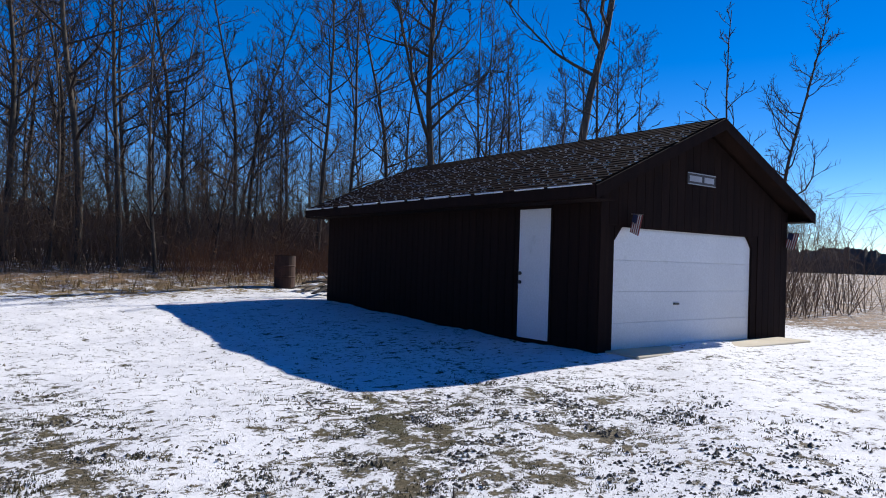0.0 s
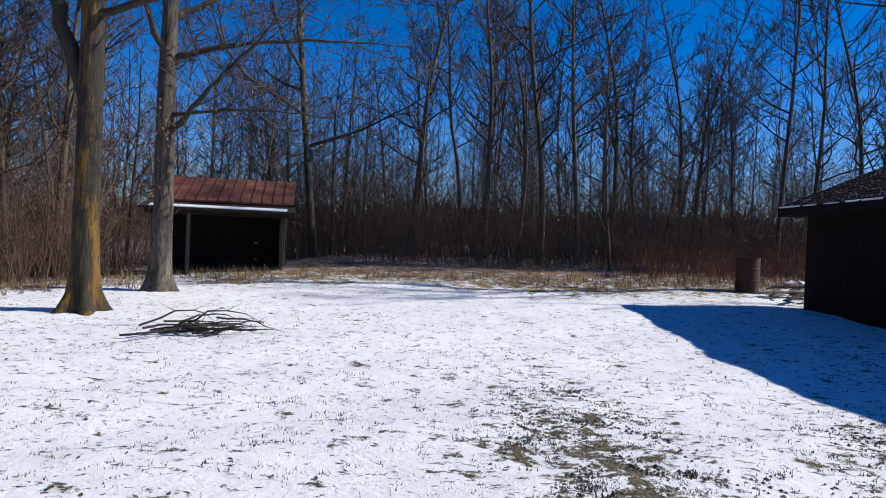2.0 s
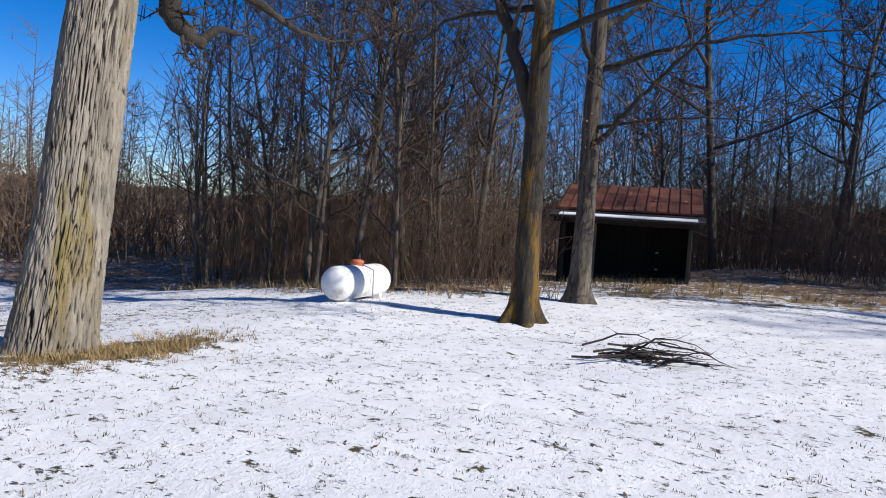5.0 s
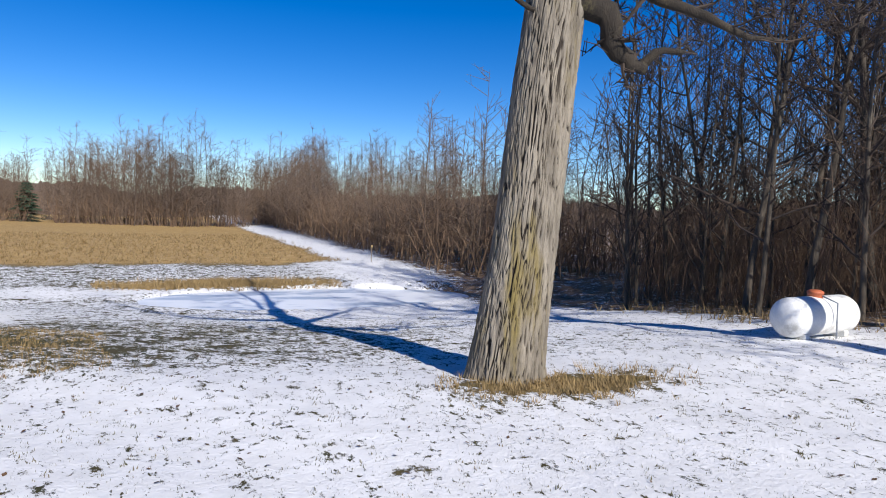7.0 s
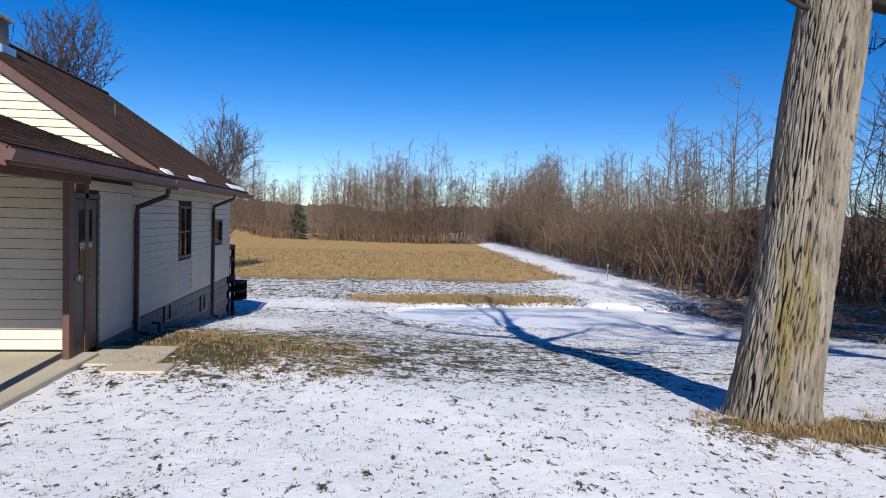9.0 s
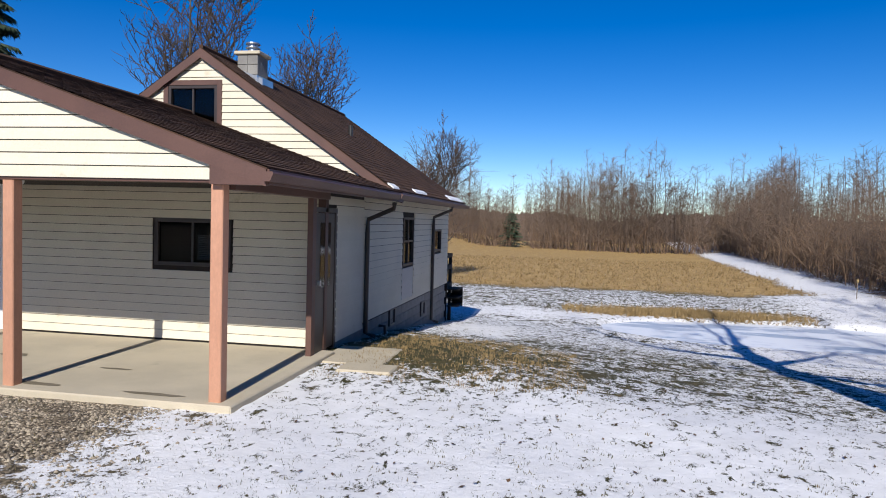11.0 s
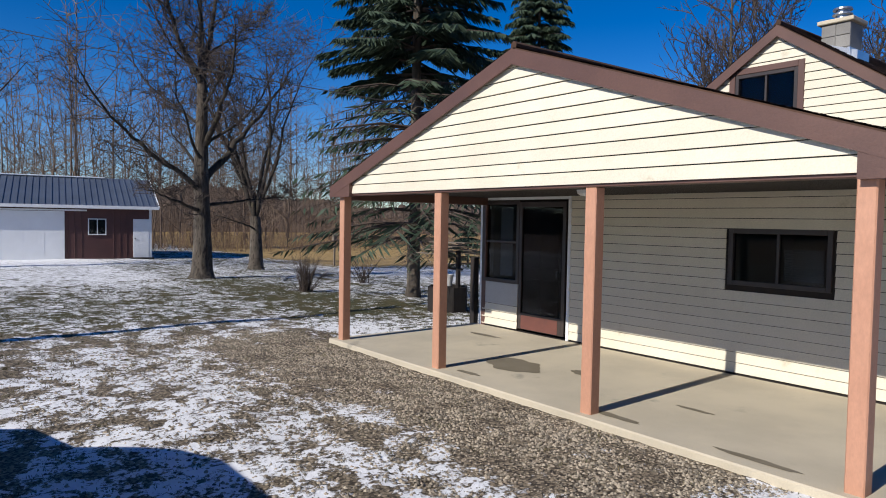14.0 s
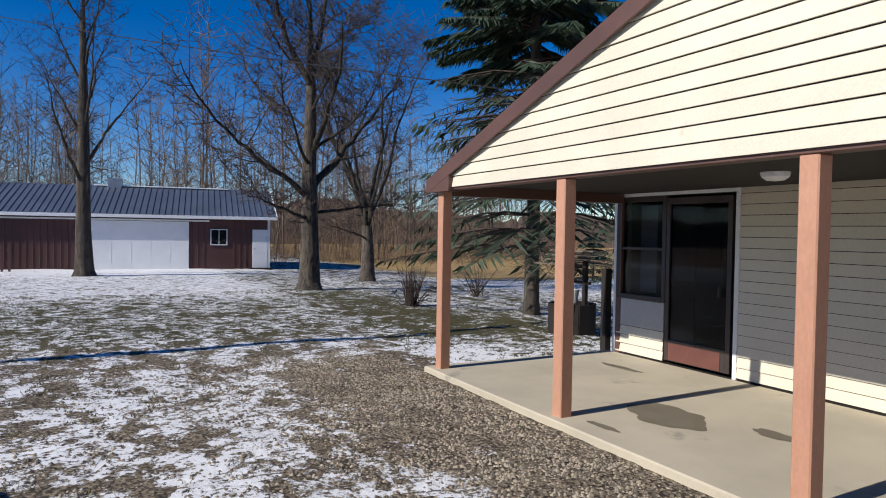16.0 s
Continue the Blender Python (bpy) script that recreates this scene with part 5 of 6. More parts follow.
def open_south(x, y):
    """Ground towards the pond and path, where only low woods stand."""
    return y < -12 and y + 2.3 < 1.1 * (x + 1.4)


rnd = random.Random(31)
TALL = [branch_tree(100 + i, rnd.uniform(14, 19), rnd.uniform(0.1, 0.16), first=rnd.uniform(0.16, 0.36), n_br=26, reach=0.25, subs=7, twigs=5, spread=0.5, wob=0.05, fork=i % 2, lean=(rnd.gauss(0, 0.04), rnd.gauss(0, 0.04))) for i in range(7)]
THIN = [branch_tree(200 + i, rnd.uniform(7, 11), rnd.uniform(0.04, 0.07), first=0.12, n_br=18, reach=0.24, subs=4, twigs=3, spread=0.7, lean=(rnd.gauss(0, 0.05), rnd.gauss(0, 0.05))) for i in range(5)]
LABEL_T = "tall bare hardwood tree at the edge of the wood"
LABEL_S = "slender bare sapling at the edge of the wood"
# trees that stand out along the wood's edge: x, y, size, trunk turn
for i, (x, y, s) in enumerate(((-25.0, 3.6, 1.15), (-29.5, 7.4, 1.1), (-24.0, 11.6, 0.85), (-25.5, 13.5, 0.8), (-26.5, 16.3, 0.95), (-23.5, 17.0, 1.25), (-19.5, 20.2, 1.7), (-30.0, 10.5, 1.0), (-28.0, 10.2, 0.8), (-31.0, 6.4, 0.9),
                               (-26.0, -4.6, 1.35), (-27.0, -1.2, 1.0), (-26.5, 1.7, 0.95), (-29.0, 1.1, 0.9), (-21.4, -18.0, 0.95), (-22.0, -14.6, 1.15), (-15.0, -11.7, 0.8), (-14.7, -13.0, 0.75), (-17.0, -11.4, 0.9), (-19.5, -10.6, 0.85), (-17.5, -13.6, 0.8), (-16.6, -16.0, 0.75), (-33, 4.0, 1.1))):
    place_tree(TALL, i % 7, x, y, i * 2.4, s, LABEL_T, "trees of the wood")
pts = []
tries = 0
while len(pts) < 52 and tries < 5000:
    tries += 1
    x, y = rnd.uniform(-52, -8), rnd.uniform(-30, 44)
    edge = -22.5 if y > -5 else -15.2
    if y > 17:
        edge = -9 - (y - 17) * 0.4
    if (-25 < x < -18.5 and -9.8 < y < -3.4) or x > edge or (x > -21.5 and y > -9 and y < 17) or (y < -19 and x > -18 - (y + 19) * 0.2) or open_south(x, y) or any((x - a) ** 2 + (y - b) ** 2 < 4.5 for a, b in pts):
        continue
    pts.append((x, y))
    place_tree(TALL, rnd.randrange(7), x, y, rnd.uniform(0, 6.28), rnd.uniform(0.5, 0.88), LABEL_T, "trees of the wood")
cnt = 0
while cnt < 85:
    x, y = rnd.uniform(-40, -12), rnd.uniform(-24, 30)
    if (-25 < x < -18.5 and -9.8 < y < -3.4) or (x > -21.5 and -8 < y < 16) or (y <= -8 and x > -14.2 + 0.05 * y) or (y < -19 and x > -18) or open_south(x, y):
        continue
    place_tree(THIN, rnd.randrange(5), x, y, rnd.uniform(0, 6.28), rnd.uniform(0.55, 1.15), LABEL_S, "saplings of the wood", name="sapling")
    cnt += 1


cnt = 0
while cnt < 46:
    x, y = rnd.uniform(-22, -13.6), rnd.uniform(-23, -10.4)
    if x > -13.9 + 0.06 * (y + 10) or open_south(x, y):
        continue
    place_tree(THIN if cnt % 3 else TALL, rnd.randrange(5), x, y, rnd.uniform(0, 6.28), rnd.uniform(0.6, 1.05) if cnt % 3 else rnd.uniform(0.5, 0.75), LABEL_S if cnt % 3 else LABEL_T, "saplings of the wood" if cnt % 3 else "trees of the wood", name="sapling" if cnt % 3 else "tree")
    cnt += 1


def thicket(name, label, spots, hmin, hmax, seed, material, twigs=5, r=0.008):
    """Dense undergrowth of thin stems as one mass."""
    rn = random.Random(seed)
    mb = MB()
    for x, y in spots:
        z = ground_z(x, y) - 0.05
        h = hmin + (hmax - hmin) * rn.random() ** 1.6
        a = Vector((x, y, z))
        b = a + Vector((rn.gauss(0, 0.17) * h, rn.gauss(0, 0.17) * h, h * 0.55))
        c = b + Vector((rn.gauss(0, 0.2) * h, rn.gauss(0, 0.2) * h, h * 0.45))
        rr = r * (0.6 + 0.25 * h)
        mb.tube([a, b, c], [rr, rr * 0.7, 0.002], 3, cap=False)
        for _ in range(twigs):
            s = rn.uniform(0.25, 0.95)
            q = a.lerp(b, s / 0.55) if s < 0.55 else b.lerp(c, (s - 0.55) / 0.45)
            e = q + Vector((rn.gauss(0, 0.2), rn.gauss(0, 0.2), abs(rn.gauss(0.14, 0.1)))) * h
            mb.tube([q, e], [rr * 0.55, 0.002], 3, cap=False)
    return plain(name, mb, material, label, "undergrowth", "stuff")


def scatter(n, seed, test):
    rn = random.Random(seed)
    out = []
    while len(out) < n:
        q = test(rn)
        if q:
            out.append(q)
    return out


def wood_edge(rn):
    y = rn.uniform(-24, 34)
    if y < -8:
        x = -14.6 + 0.05 * y - abs(rn.gauss(0, 6)) - (4 if y < -19 else 0)
    elif y < 15:
        x = -21.8 - abs(rn.gauss(0, 7)) - (2.0 if -7.5 < y < -2.5 else 0)
    else:
        x, y = rn.uniform(-30, -9), 16 + abs(rn.gauss(0, 5))
    return None if -25 < x < -19.3 and -9.4 < y < -3.6 else (x, y)


thicket("undergrowth", "tangled bare undergrowth along the wood's edge", scatter(9000, 4, wood_edge), 0.7, 4.2, 8, M_BRUSH)
thicket("brush", "rusty-brown weeds and canes beside the garage", scatter(1600, 6, lambda rn: (-21.0 + rn.gauss(0, 1.4), rn.uniform(5.5, 16))), 0.5, 1.5, 9, M_RUSSET, 4, 0.006)


def wood_deep(rn, start, reach):
    y = rn.uniform(-30, 36)
    back = start + abs(rn.gauss(0, reach))
    if y < -8:
        x = -15.4 + 0.06 * y - back - (3 if y < -19 else 0)
    elif y < 15:
        x = -23.5 - back
    else:
        x, y = rn.uniform(-46, -22), 17 + back
    return None if (-25.5 < x < -18.5 and -9.8 < y < -3.4) or open_south(x, y) else (x, y)


def far_wood(name, label, spots, hmin, hmax, seed, twigs=34, r=0.03):
    """Distant bare trees as one mass: stems with many fine branches."""
    rn = random.Random(seed)
    mb = MB()
    for x, y in spots:
        z = ground_z(x, y) - 0.1
        h = rn.uniform(hmin, hmax) * (1.22 if rn.random() < 0.09 else 1) * (1 + 0.22 * math.sin(x * 0.31 + y * 0.17) + 0.14 * math.sin(x * 0.9 - y * 0.5))
        a = Vector((x, y, z))
        c = a + Vector((rn.gauss(0, 0.05) * h, rn.gauss(0, 0.05) * h, h))
        m_ = a.lerp(c, 0.5) + Vector((rn.gauss(0, 0.02) * h, rn.gauss(0, 0.02) * h, 0))
        mb.tube([a, m_, c], [r * h * 0.13, r * h * 0.09, 0.01], 4, cap=False)
        for _ in range(twigs):
            s = rn.uniform(0.04, 0.98) ** 0.75
            q = a.lerp(m_, s * 2) if s < 0.5 else m_.lerp(c, s * 2 - 1)
            l = h * 0.24 * (1.25 - s)
            e = q + Vector((rn.gauss(0, 0.75), rn.gauss(0, 0.75), rn.gauss(0.6, 0.3))) * l
            mb.tube([q, e], [r * h * 0.06, 0.006], 3, cap=False)
            for _k in range(1):
                q2 = q.lerp(e, rn.uniform(0.3, 0.9))
                e2 = q2 + Vector((rn.gauss(0, 0.5), rn.gauss(0, 0.5), abs(rn.gauss(0.6, 0.3)))) * l * 0.5
                mb.tube([q2, e2], [r * h * 0.05, 0.008], 3, cap=False)
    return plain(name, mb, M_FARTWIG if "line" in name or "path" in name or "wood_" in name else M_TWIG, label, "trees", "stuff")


def line_far(rn):
    """Tree line beyond the field: beside the snowy path, and behind the stubble."""
    if rn.random() < 0.58:
        y = rn.uniform(-90, -25)
        x = -15.9 + 0.055 * (y + 37) - max(0, y + 31) * 0.5 - abs(rn.gauss(0, 8))
    else:
        x = rn.uniform(-26, 50)
        y = -82 - max(0, x + 14) * 0.4 - abs(rn.gauss(0, 6)) if x < 8 else -91 - abs(rn.gauss(0, 8))
    return x, y


def line_gap(rn):
    q = line_far(rn)
    return None if q is None or 3.6 < q[0] < 6.2 and q[1] > -98 else q


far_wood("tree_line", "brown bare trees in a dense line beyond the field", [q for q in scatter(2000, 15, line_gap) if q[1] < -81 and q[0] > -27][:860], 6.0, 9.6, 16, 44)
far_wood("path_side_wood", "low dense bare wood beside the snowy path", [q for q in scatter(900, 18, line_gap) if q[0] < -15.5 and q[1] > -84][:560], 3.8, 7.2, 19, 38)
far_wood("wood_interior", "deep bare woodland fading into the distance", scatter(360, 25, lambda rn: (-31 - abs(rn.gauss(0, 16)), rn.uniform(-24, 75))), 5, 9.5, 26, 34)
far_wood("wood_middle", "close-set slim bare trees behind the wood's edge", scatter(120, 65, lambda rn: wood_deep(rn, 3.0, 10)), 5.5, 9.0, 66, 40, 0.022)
thicket("wood_saplings", "dim brown sapling thicket inside the wood", scatter(4600, 67, lambda rn: wood_deep(rn, 0.5, 14)), 1.4, 5.2, 68, M_BRUSH, 6, 0.007)
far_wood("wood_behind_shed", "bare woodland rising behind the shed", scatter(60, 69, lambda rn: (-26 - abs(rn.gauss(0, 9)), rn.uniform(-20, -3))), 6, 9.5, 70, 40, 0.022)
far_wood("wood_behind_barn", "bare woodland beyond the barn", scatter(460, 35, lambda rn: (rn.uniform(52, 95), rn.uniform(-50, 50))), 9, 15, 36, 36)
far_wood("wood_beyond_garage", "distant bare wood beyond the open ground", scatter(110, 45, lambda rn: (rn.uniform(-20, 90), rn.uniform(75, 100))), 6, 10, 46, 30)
thicket("hedge_brush", "dense brown brush at the foot of the far tree line", scatter(5000, 55, line_gap), 1.2, 4.2, 56, M_BRUSH, 4, 0.024)
thicket("barn_brush", "brown brush and weeds behind the lawn", scatter(1800, 57, lambda rn: (47 + abs(rn.gauss(0, 7)), rn.uniform(-45, -9)) if rn.random() < 0.8 else (rn.uniform(25, 45), -34 - abs(rn.gauss(0, 4)))), 0.8, 2.8, 58, M_BRUSH, 4, 0.014)
# wooded rise that closes the distance all round
mb = MB()
rn = random.Random(91)
ringn = 2400
for i in range(ringn):
    a = 2 * math.pi * i / ringn
    h0 = 3.1 + 0.6 * math.sin(3 * a + 1) + 0.7 * math.sin(17 * a) + 0.4 * math.sin(41 * a) + rn.choice((0, 0.2, 0.4)) + rn.uniform(0, 0.5) + (4.5 + rn.uniform(-1.2, 1.6)) * max(0, -math.cos(a + 0.12)) ** 4 + 2.6 * max(0, math.cos(a)) ** 4
    for k, (rr, zz) in enumerate(((118, -1.5), (119, h0 * 0.6), (121, h0))):
        mb.v.append((-8 + rr * math.cos(a), -8 + rr * math.sin(a), zz))
for i in range(ringn):
    j = (i + 1) % ringn
    for k in range(2):
        mb.f.append((3 * i + k, 3 * j + k, 3 * j + k + 1, 3 * i + k + 1))
plain("backdrop", mb, M_FARWOOD, "distant brown wooded rise on the horizon", "backdrop", "structure")



# ---- single trees on the lawn ----
def big_trunk(seed, path_pts, radii, around=120, up=150, furrow=0.022, flare=0.35):
    """A thick trunk with deep furrowed bark modelled into the mesh."""
    P = [Vector(q) for q in path_pts]
    mb, crack = MB(), []
    n = len(P) - 1
    for i in range(up + 1):
        s = i / up * n
        k = min(int(s), n - 1)
        c = P[k].lerp(P[k + 1], s - k)
        r = radii[k] + (radii[k + 1] - radii[k]) * (s - k)
        z = c.z - P[0].z
        for j in range(around):
            a = 2 * math.pi * j / around
            fl = 1 + flare * math.exp(-z / 0.28) * (0.6 + 0.4 * math.sin(a * 5 + seed))
            q = Vector((math.cos(a) * r * 7.5, math.sin(a) * r * 7.5, c.z * 1.1 + seed))
            warp = noise.noise(q * 0.8) * 0.2
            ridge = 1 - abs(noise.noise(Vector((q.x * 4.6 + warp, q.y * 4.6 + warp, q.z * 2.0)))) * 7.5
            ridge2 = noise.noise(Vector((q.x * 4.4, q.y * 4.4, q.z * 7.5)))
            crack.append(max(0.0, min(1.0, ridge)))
            rr = r * fl - furrow * max(0, ridge) + furrow * 0.35 * ridge2
            mb.v.append((c.x + math.cos(a) * rr, c.y + math.sin(a) * rr, c.z))
    for i in range(up):
        o = i * around
        mb.f += [(o + j, o + (j + 1) % around, o + around + (j + 1) % around, o + around + j) for j in range(around)]
    return mb, crack


def crown_from(seed, limbs, subs=8, twigs=5):
    """Boughs given as (points, radius), each with side branches and twigs."""
    rn = random.Random(seed)
    woods, fine = [], MB()
    for pts, r in limbs:
        wood = MB()
        woods.append(wood)
        P = [Vector(q) for q in pts]
        n = len(P) - 1
        knots = [P[0]] + [P[i].lerp(P[i + 1], f) + Vector((rn.gauss(0, 0.22), rn.gauss(0, 0.22), rn.gauss(0, 0.22))) * r * (f < 1) for i in range(n) for f in (0.33, 0.67, 1.0)]
        wood.tube(knots, [r * (1 - 0.88 * (i / (3 * n)) ** 0.7) * rn.uniform(0.88, 1.14) for i in range(3 * n + 1)], 9)
        for k in range(subs):
            s = 0.2 + 0.8 * (k + rn.random()) / subs
            i = min(int(s * n), n - 1)
            q = P[i].lerp(P[i + 1], s * n - i)
            dd = (P[i + 1] - P[i]).normalized()
            ln = (P[-1] - P[0]).length * rn.uniform(0.18, 0.42)
            nd = (dd * 0.7 + Vector((rn.gauss(0, 1), rn.gauss(0, 1), rn.gauss(0.3, 0.6))).normalized() * 0.8).normalized()
            b = [q]
            for _ in range(4):
                nd = (nd + Vector((rn.gauss(0, 0.16), rn.gauss(0, 0.16), 0.06 + rn.gauss(0, 0.1)))).normalized()
                b.append(b[-1] + nd * ln / 4)
            rb = max(r * 0.32 * (1.1 - s), 0.016)
            fine.tube(b, [rb, rb * 0.75, rb * 0.5, rb * 0.3, 0.003], 5, cap=False)
            for _ in range(twigs):
                j = rn.randint(1, 3)
                q2 = b[j].lerp(b[j + 1], rn.random())
                e = q2 + (nd * 0.5 + Vector((rn.gauss(0, 1), rn.gauss(0, 1), rn.gauss(0.3, 0.6))).normalized()).normalized() * ln * rn.uniform(0.2, 0.5)
                m_ = q2.lerp(e, 0.5) + Vector((rn.gauss(0, 0.03), rn.gauss(0, 0.03), 0.02)) * ln
                fine.tube([q2, m_, e], [rb * 0.36 + 0.004, rb * 0.25 + 0.004, 0.004], 3, cap=False)
                for _k in range(4):
                    q3 = m_.lerp(e, rn.random())
                    e3 = q3 + Vector((rn.gauss(0, 1), rn.gauss(0, 1), rn.gauss(0.4, 0.7))) * ln * 0.12
                    fine.tube([q3, e3], [0.008, 0.005], 3, cap=False)
    return woods, fine


def lawn_tree(name, x, y, pts, radii, limbs, label, bark, seed, furrow=0.022, flare=0.35, around=120, up=150, subs=8, twigs=5):
    ob = thing(name, x, y, ground_z(x, y), label, "tree")
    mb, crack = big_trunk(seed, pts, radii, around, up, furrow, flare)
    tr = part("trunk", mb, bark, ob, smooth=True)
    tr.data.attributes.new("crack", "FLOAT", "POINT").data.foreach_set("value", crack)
    woods, fine = crown_from(seed, limbs, subs, twigs)
    for wood in woods:
        part("bough", wood, M_LIMB, ob, smooth=True)
    part("crown", fine, M_TWIG, ob)
    return ob


def bough(start, d, ln, r, seed, curve=0.05, n=6, jit=0.12):
    rn = random.Random(seed)
    p, d = Vector(start), Vector(d).normalized()
    pts = [tuple(p)]
    for _ in range(n):
        d = (d + Vector((rn.gauss(0, jit), rn.gauss(0, jit), curve))).normalized()
        p = p + d * ln / n
        pts.append(tuple(p))
    return pts, r


# leaning thick-barked tree beside the pond
bt_l = [([(-0.55, 0.1, 4.6), (-1.0, 0.3, 4.35), (-1.15, 0.35, 3.9), (-1.35, 0.4, 3.78), (-1.6, 0.5, 3.95), (-1.95, 0.6, 3.98)], 0.2),
        ([(-0.7, 0.1, 4.75), (-1.6, 0.3, 4.7), (-2.3, 0.6, 4.45), (-2.9, 0.75, 4.25), (-3.5, 0.9, 4.25)], 0.13)]
bt_l += [bough((-0.8, 0.0, 5.6), (-0.9, 0.3, 0.7), 5.5, 0.15, 1), bough((-0.6, 0, 5.9), (0.8, 0.2, 0.8), 5.5, 0.15, 2), bough((-0.8, 0, 6.4), (-0.1, -0.9, 0.9), 5, 0.14, 3), bough((-0.9, 0, 6.8), (0.2, 0.9, 0.9), 5, 0.14, 4), bough((-1.0, 0, 7.2), (-0.3, -0.1, 1), 5.5, 0.2, 5), bough((-0.1, 0.1, 4.3), (0.9, 0.1, 0.35), 1.5, 0.035, 6)]
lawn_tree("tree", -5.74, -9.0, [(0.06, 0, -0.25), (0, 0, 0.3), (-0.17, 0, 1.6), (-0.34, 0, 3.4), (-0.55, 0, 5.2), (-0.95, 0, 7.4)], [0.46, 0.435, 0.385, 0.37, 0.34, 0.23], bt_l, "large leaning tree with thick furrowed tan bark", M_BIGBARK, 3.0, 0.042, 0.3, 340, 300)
# two mossy trees by the shed
lb = [bough((0.05, 0.05, 5.0 + i * 0.7), (math.cos(i * 2.2), math.sin(i * 2.2), 0.8), 4.5, 0.1, 20 + i) for i in range(6)] + [bough((-0.05, 0.0, 3.3), (0.1, -0.3, 1), 6, 0.17, 27, 0.1), bough((0.05, 0.1, 4.7), (0.2, 0.95, 0.3), 5.6, 0.07, 28, -0.07), bough((0.0, -0.1, 5.2), (-0.3, -0.9, 0.2), 5.0, 0.07, 29, -0.05)]
lawn_tree("tree", -11.8, -5.86, [(0, 0, -0.25), (0, 0, 0.3), (0.03, 0.02, 2.0), (0.0, 0.0, 4.0), (0.08, 0.05, 7.0), (0.1, 0.1, 10.5)], [0.27, 0.215, 0.19, 0.18, 0.145, 0.08], lb, "straight tree with yellow lichen and a knot hole", M_MOSSBARK, 5.0, 0.014, 2.2, 60, 110, 11, 6)
lb = [bough((0.0, 0.05, 3.2 + i * 0.8), (math.cos(i * 2.5 + 1), math.sin(i * 2.5 + 1), 0.6), 4.0, 0.08, 30 + i) for i in range(7)] + [bough((0.05, 0.1, 3.6), (0.1, 0.95, 0.2), 3.4, 0.05, 38, -0.06), bough((0.0, 0.1, 4.8), (-0.2, 0.95, 0.4), 5.2, 0.07, 39, -0.06)]
lawn_tree("tree", -14.9, -5.88, [(0, 0, -0.25), (0, 0, 0.3), (-0.02, 0.02, 2.0), (0.0, 0.0, 4.0), (0.03, 0.05, 7.0), (0.1, 0.1, 10.5)], [0.29, 0.22, 0.19, 0.18, 0.13, 0.07], lb, "grey tree with drooping leafy side branches", M_BARK, 6.0, 0.01, 1.6, 50, 90, 11, 6)
# russet leaves still hanging on low branches near the shed
mb = MB()
rn = random.Random(9)
for cx, cy, cz, s, n in ((-14.3, -5.6, 3.2, 1.1, 420), (-24.5, -0.4, 2.1, 1.3, 420)):
    for _ in range(n):
        q = Vector((cx + rn.gauss(0, s), cy + rn.gauss(0, s), cz + rn.gauss(0, s * 0.5)))
        a, b = Vector((rn.gauss(0, 1), rn.gauss(0, 1), rn.gauss(0, 1))).normalized() * 0.035, Vector((rn.gauss(0, 1), rn.gauss(0, 1), rn.gauss(0, 1))).normalized() * 0.02
        mb.add([tuple(q - a), tuple(q + b), tuple(q + a), tuple(q - b)], [(0, 1, 2, 3)])
plain("clinging_leaves", mb, M_RUSSET, "dry russet leaves clinging to low branches", "leaves", "stuff")
# maple and its neighbours before the barn
lb = [bough((0, 0, 3.0), (-0.5, 0.85, 0.55), 6.5, 0.12, 41, 0.03), bough((0, 0, 3.3), (0.4, -0.85, 0.85), 6.5, 0.16, 42, 0.05), bough((0.05, 0, 6.6), (-0.3, 0.5, 1), 5.0, 0.13, 43), bough((0.05, 0, 6.9), (0.25, -0.3, 1), 5.0, 0.13, 44), bough((0, 0, 4.5), (-0.8, -0.3, 0.7), 5, 0.12, 45), bough((0, 0, 2.3), (-0.6, 0.75, 0.2), 4.2, 0.08, 46, -0.02), bough((0, 0, 2.5), (0.3, -0.9, 0.15), 4.0, 0.07, 47, -0.02)]
lawn_tree("tree", 24.0, -11.25, [(0, 0, -0.25), (0, 0, 0.25), (0.0, 0.0, 1.6), (0.0, 0.05, 3.6), (0.05, 0.0, 6.4), (0.1, 0.05, 9.6)], [0.48, 0.35, 0.29, 0.24, 0.17, 0.04], lb + [bough((0.03, 0.02, 3.4 + 0.6 * i), (math.cos(i * 2.4) * 0.9, math.sin(i * 2.4) * 0.9, 0.6), 4.6 - 0.25 * i, 0.075 - 0.004 * i, 140 + i, 0.07, 6, 0.18) for i in range(10)], "bare spreading maple on the lawn", M_BARK, 8.0, 0.02, 0.45, 70, 90, 16, 8)
lb = [bough((0, 0, 1.9 + 0.15 * i), (math.cos(i * 1.1) * 0.4, math.sin(i * 1.1) * 0.4, 1), 7.5, 0.1, 60 + i, 0.04) for i in range(8)] + [bough((0, 0, 1.7), (-0.5, 0.6, 0.25), 3.5, 0.05, 69, -0.03)]
lawn_tree("tree", 28.4, -15.0, [(0, 0, -0.25), (0, 0, 0.25), (0.0, 0.0, 1.2), (0.0, 0.05, 2.3)], [0.4, 0.3, 0.25, 0.2], lb, "bare many-stemmed tree on the lawn", M_BARK, 9.0, 0.015, 0.4, 48, 50, 13, 7)
lb = [bough((0.03, 0, 2.9 + 0.85 * i), (math.cos(i * 2.3) * 0.7, math.sin(i * 2.3) * 0.7, 1.0), 5.4 - 0.2 * i, 0.1 - 0.005 * i, 80 + i, 0.06) for i in range(12)]
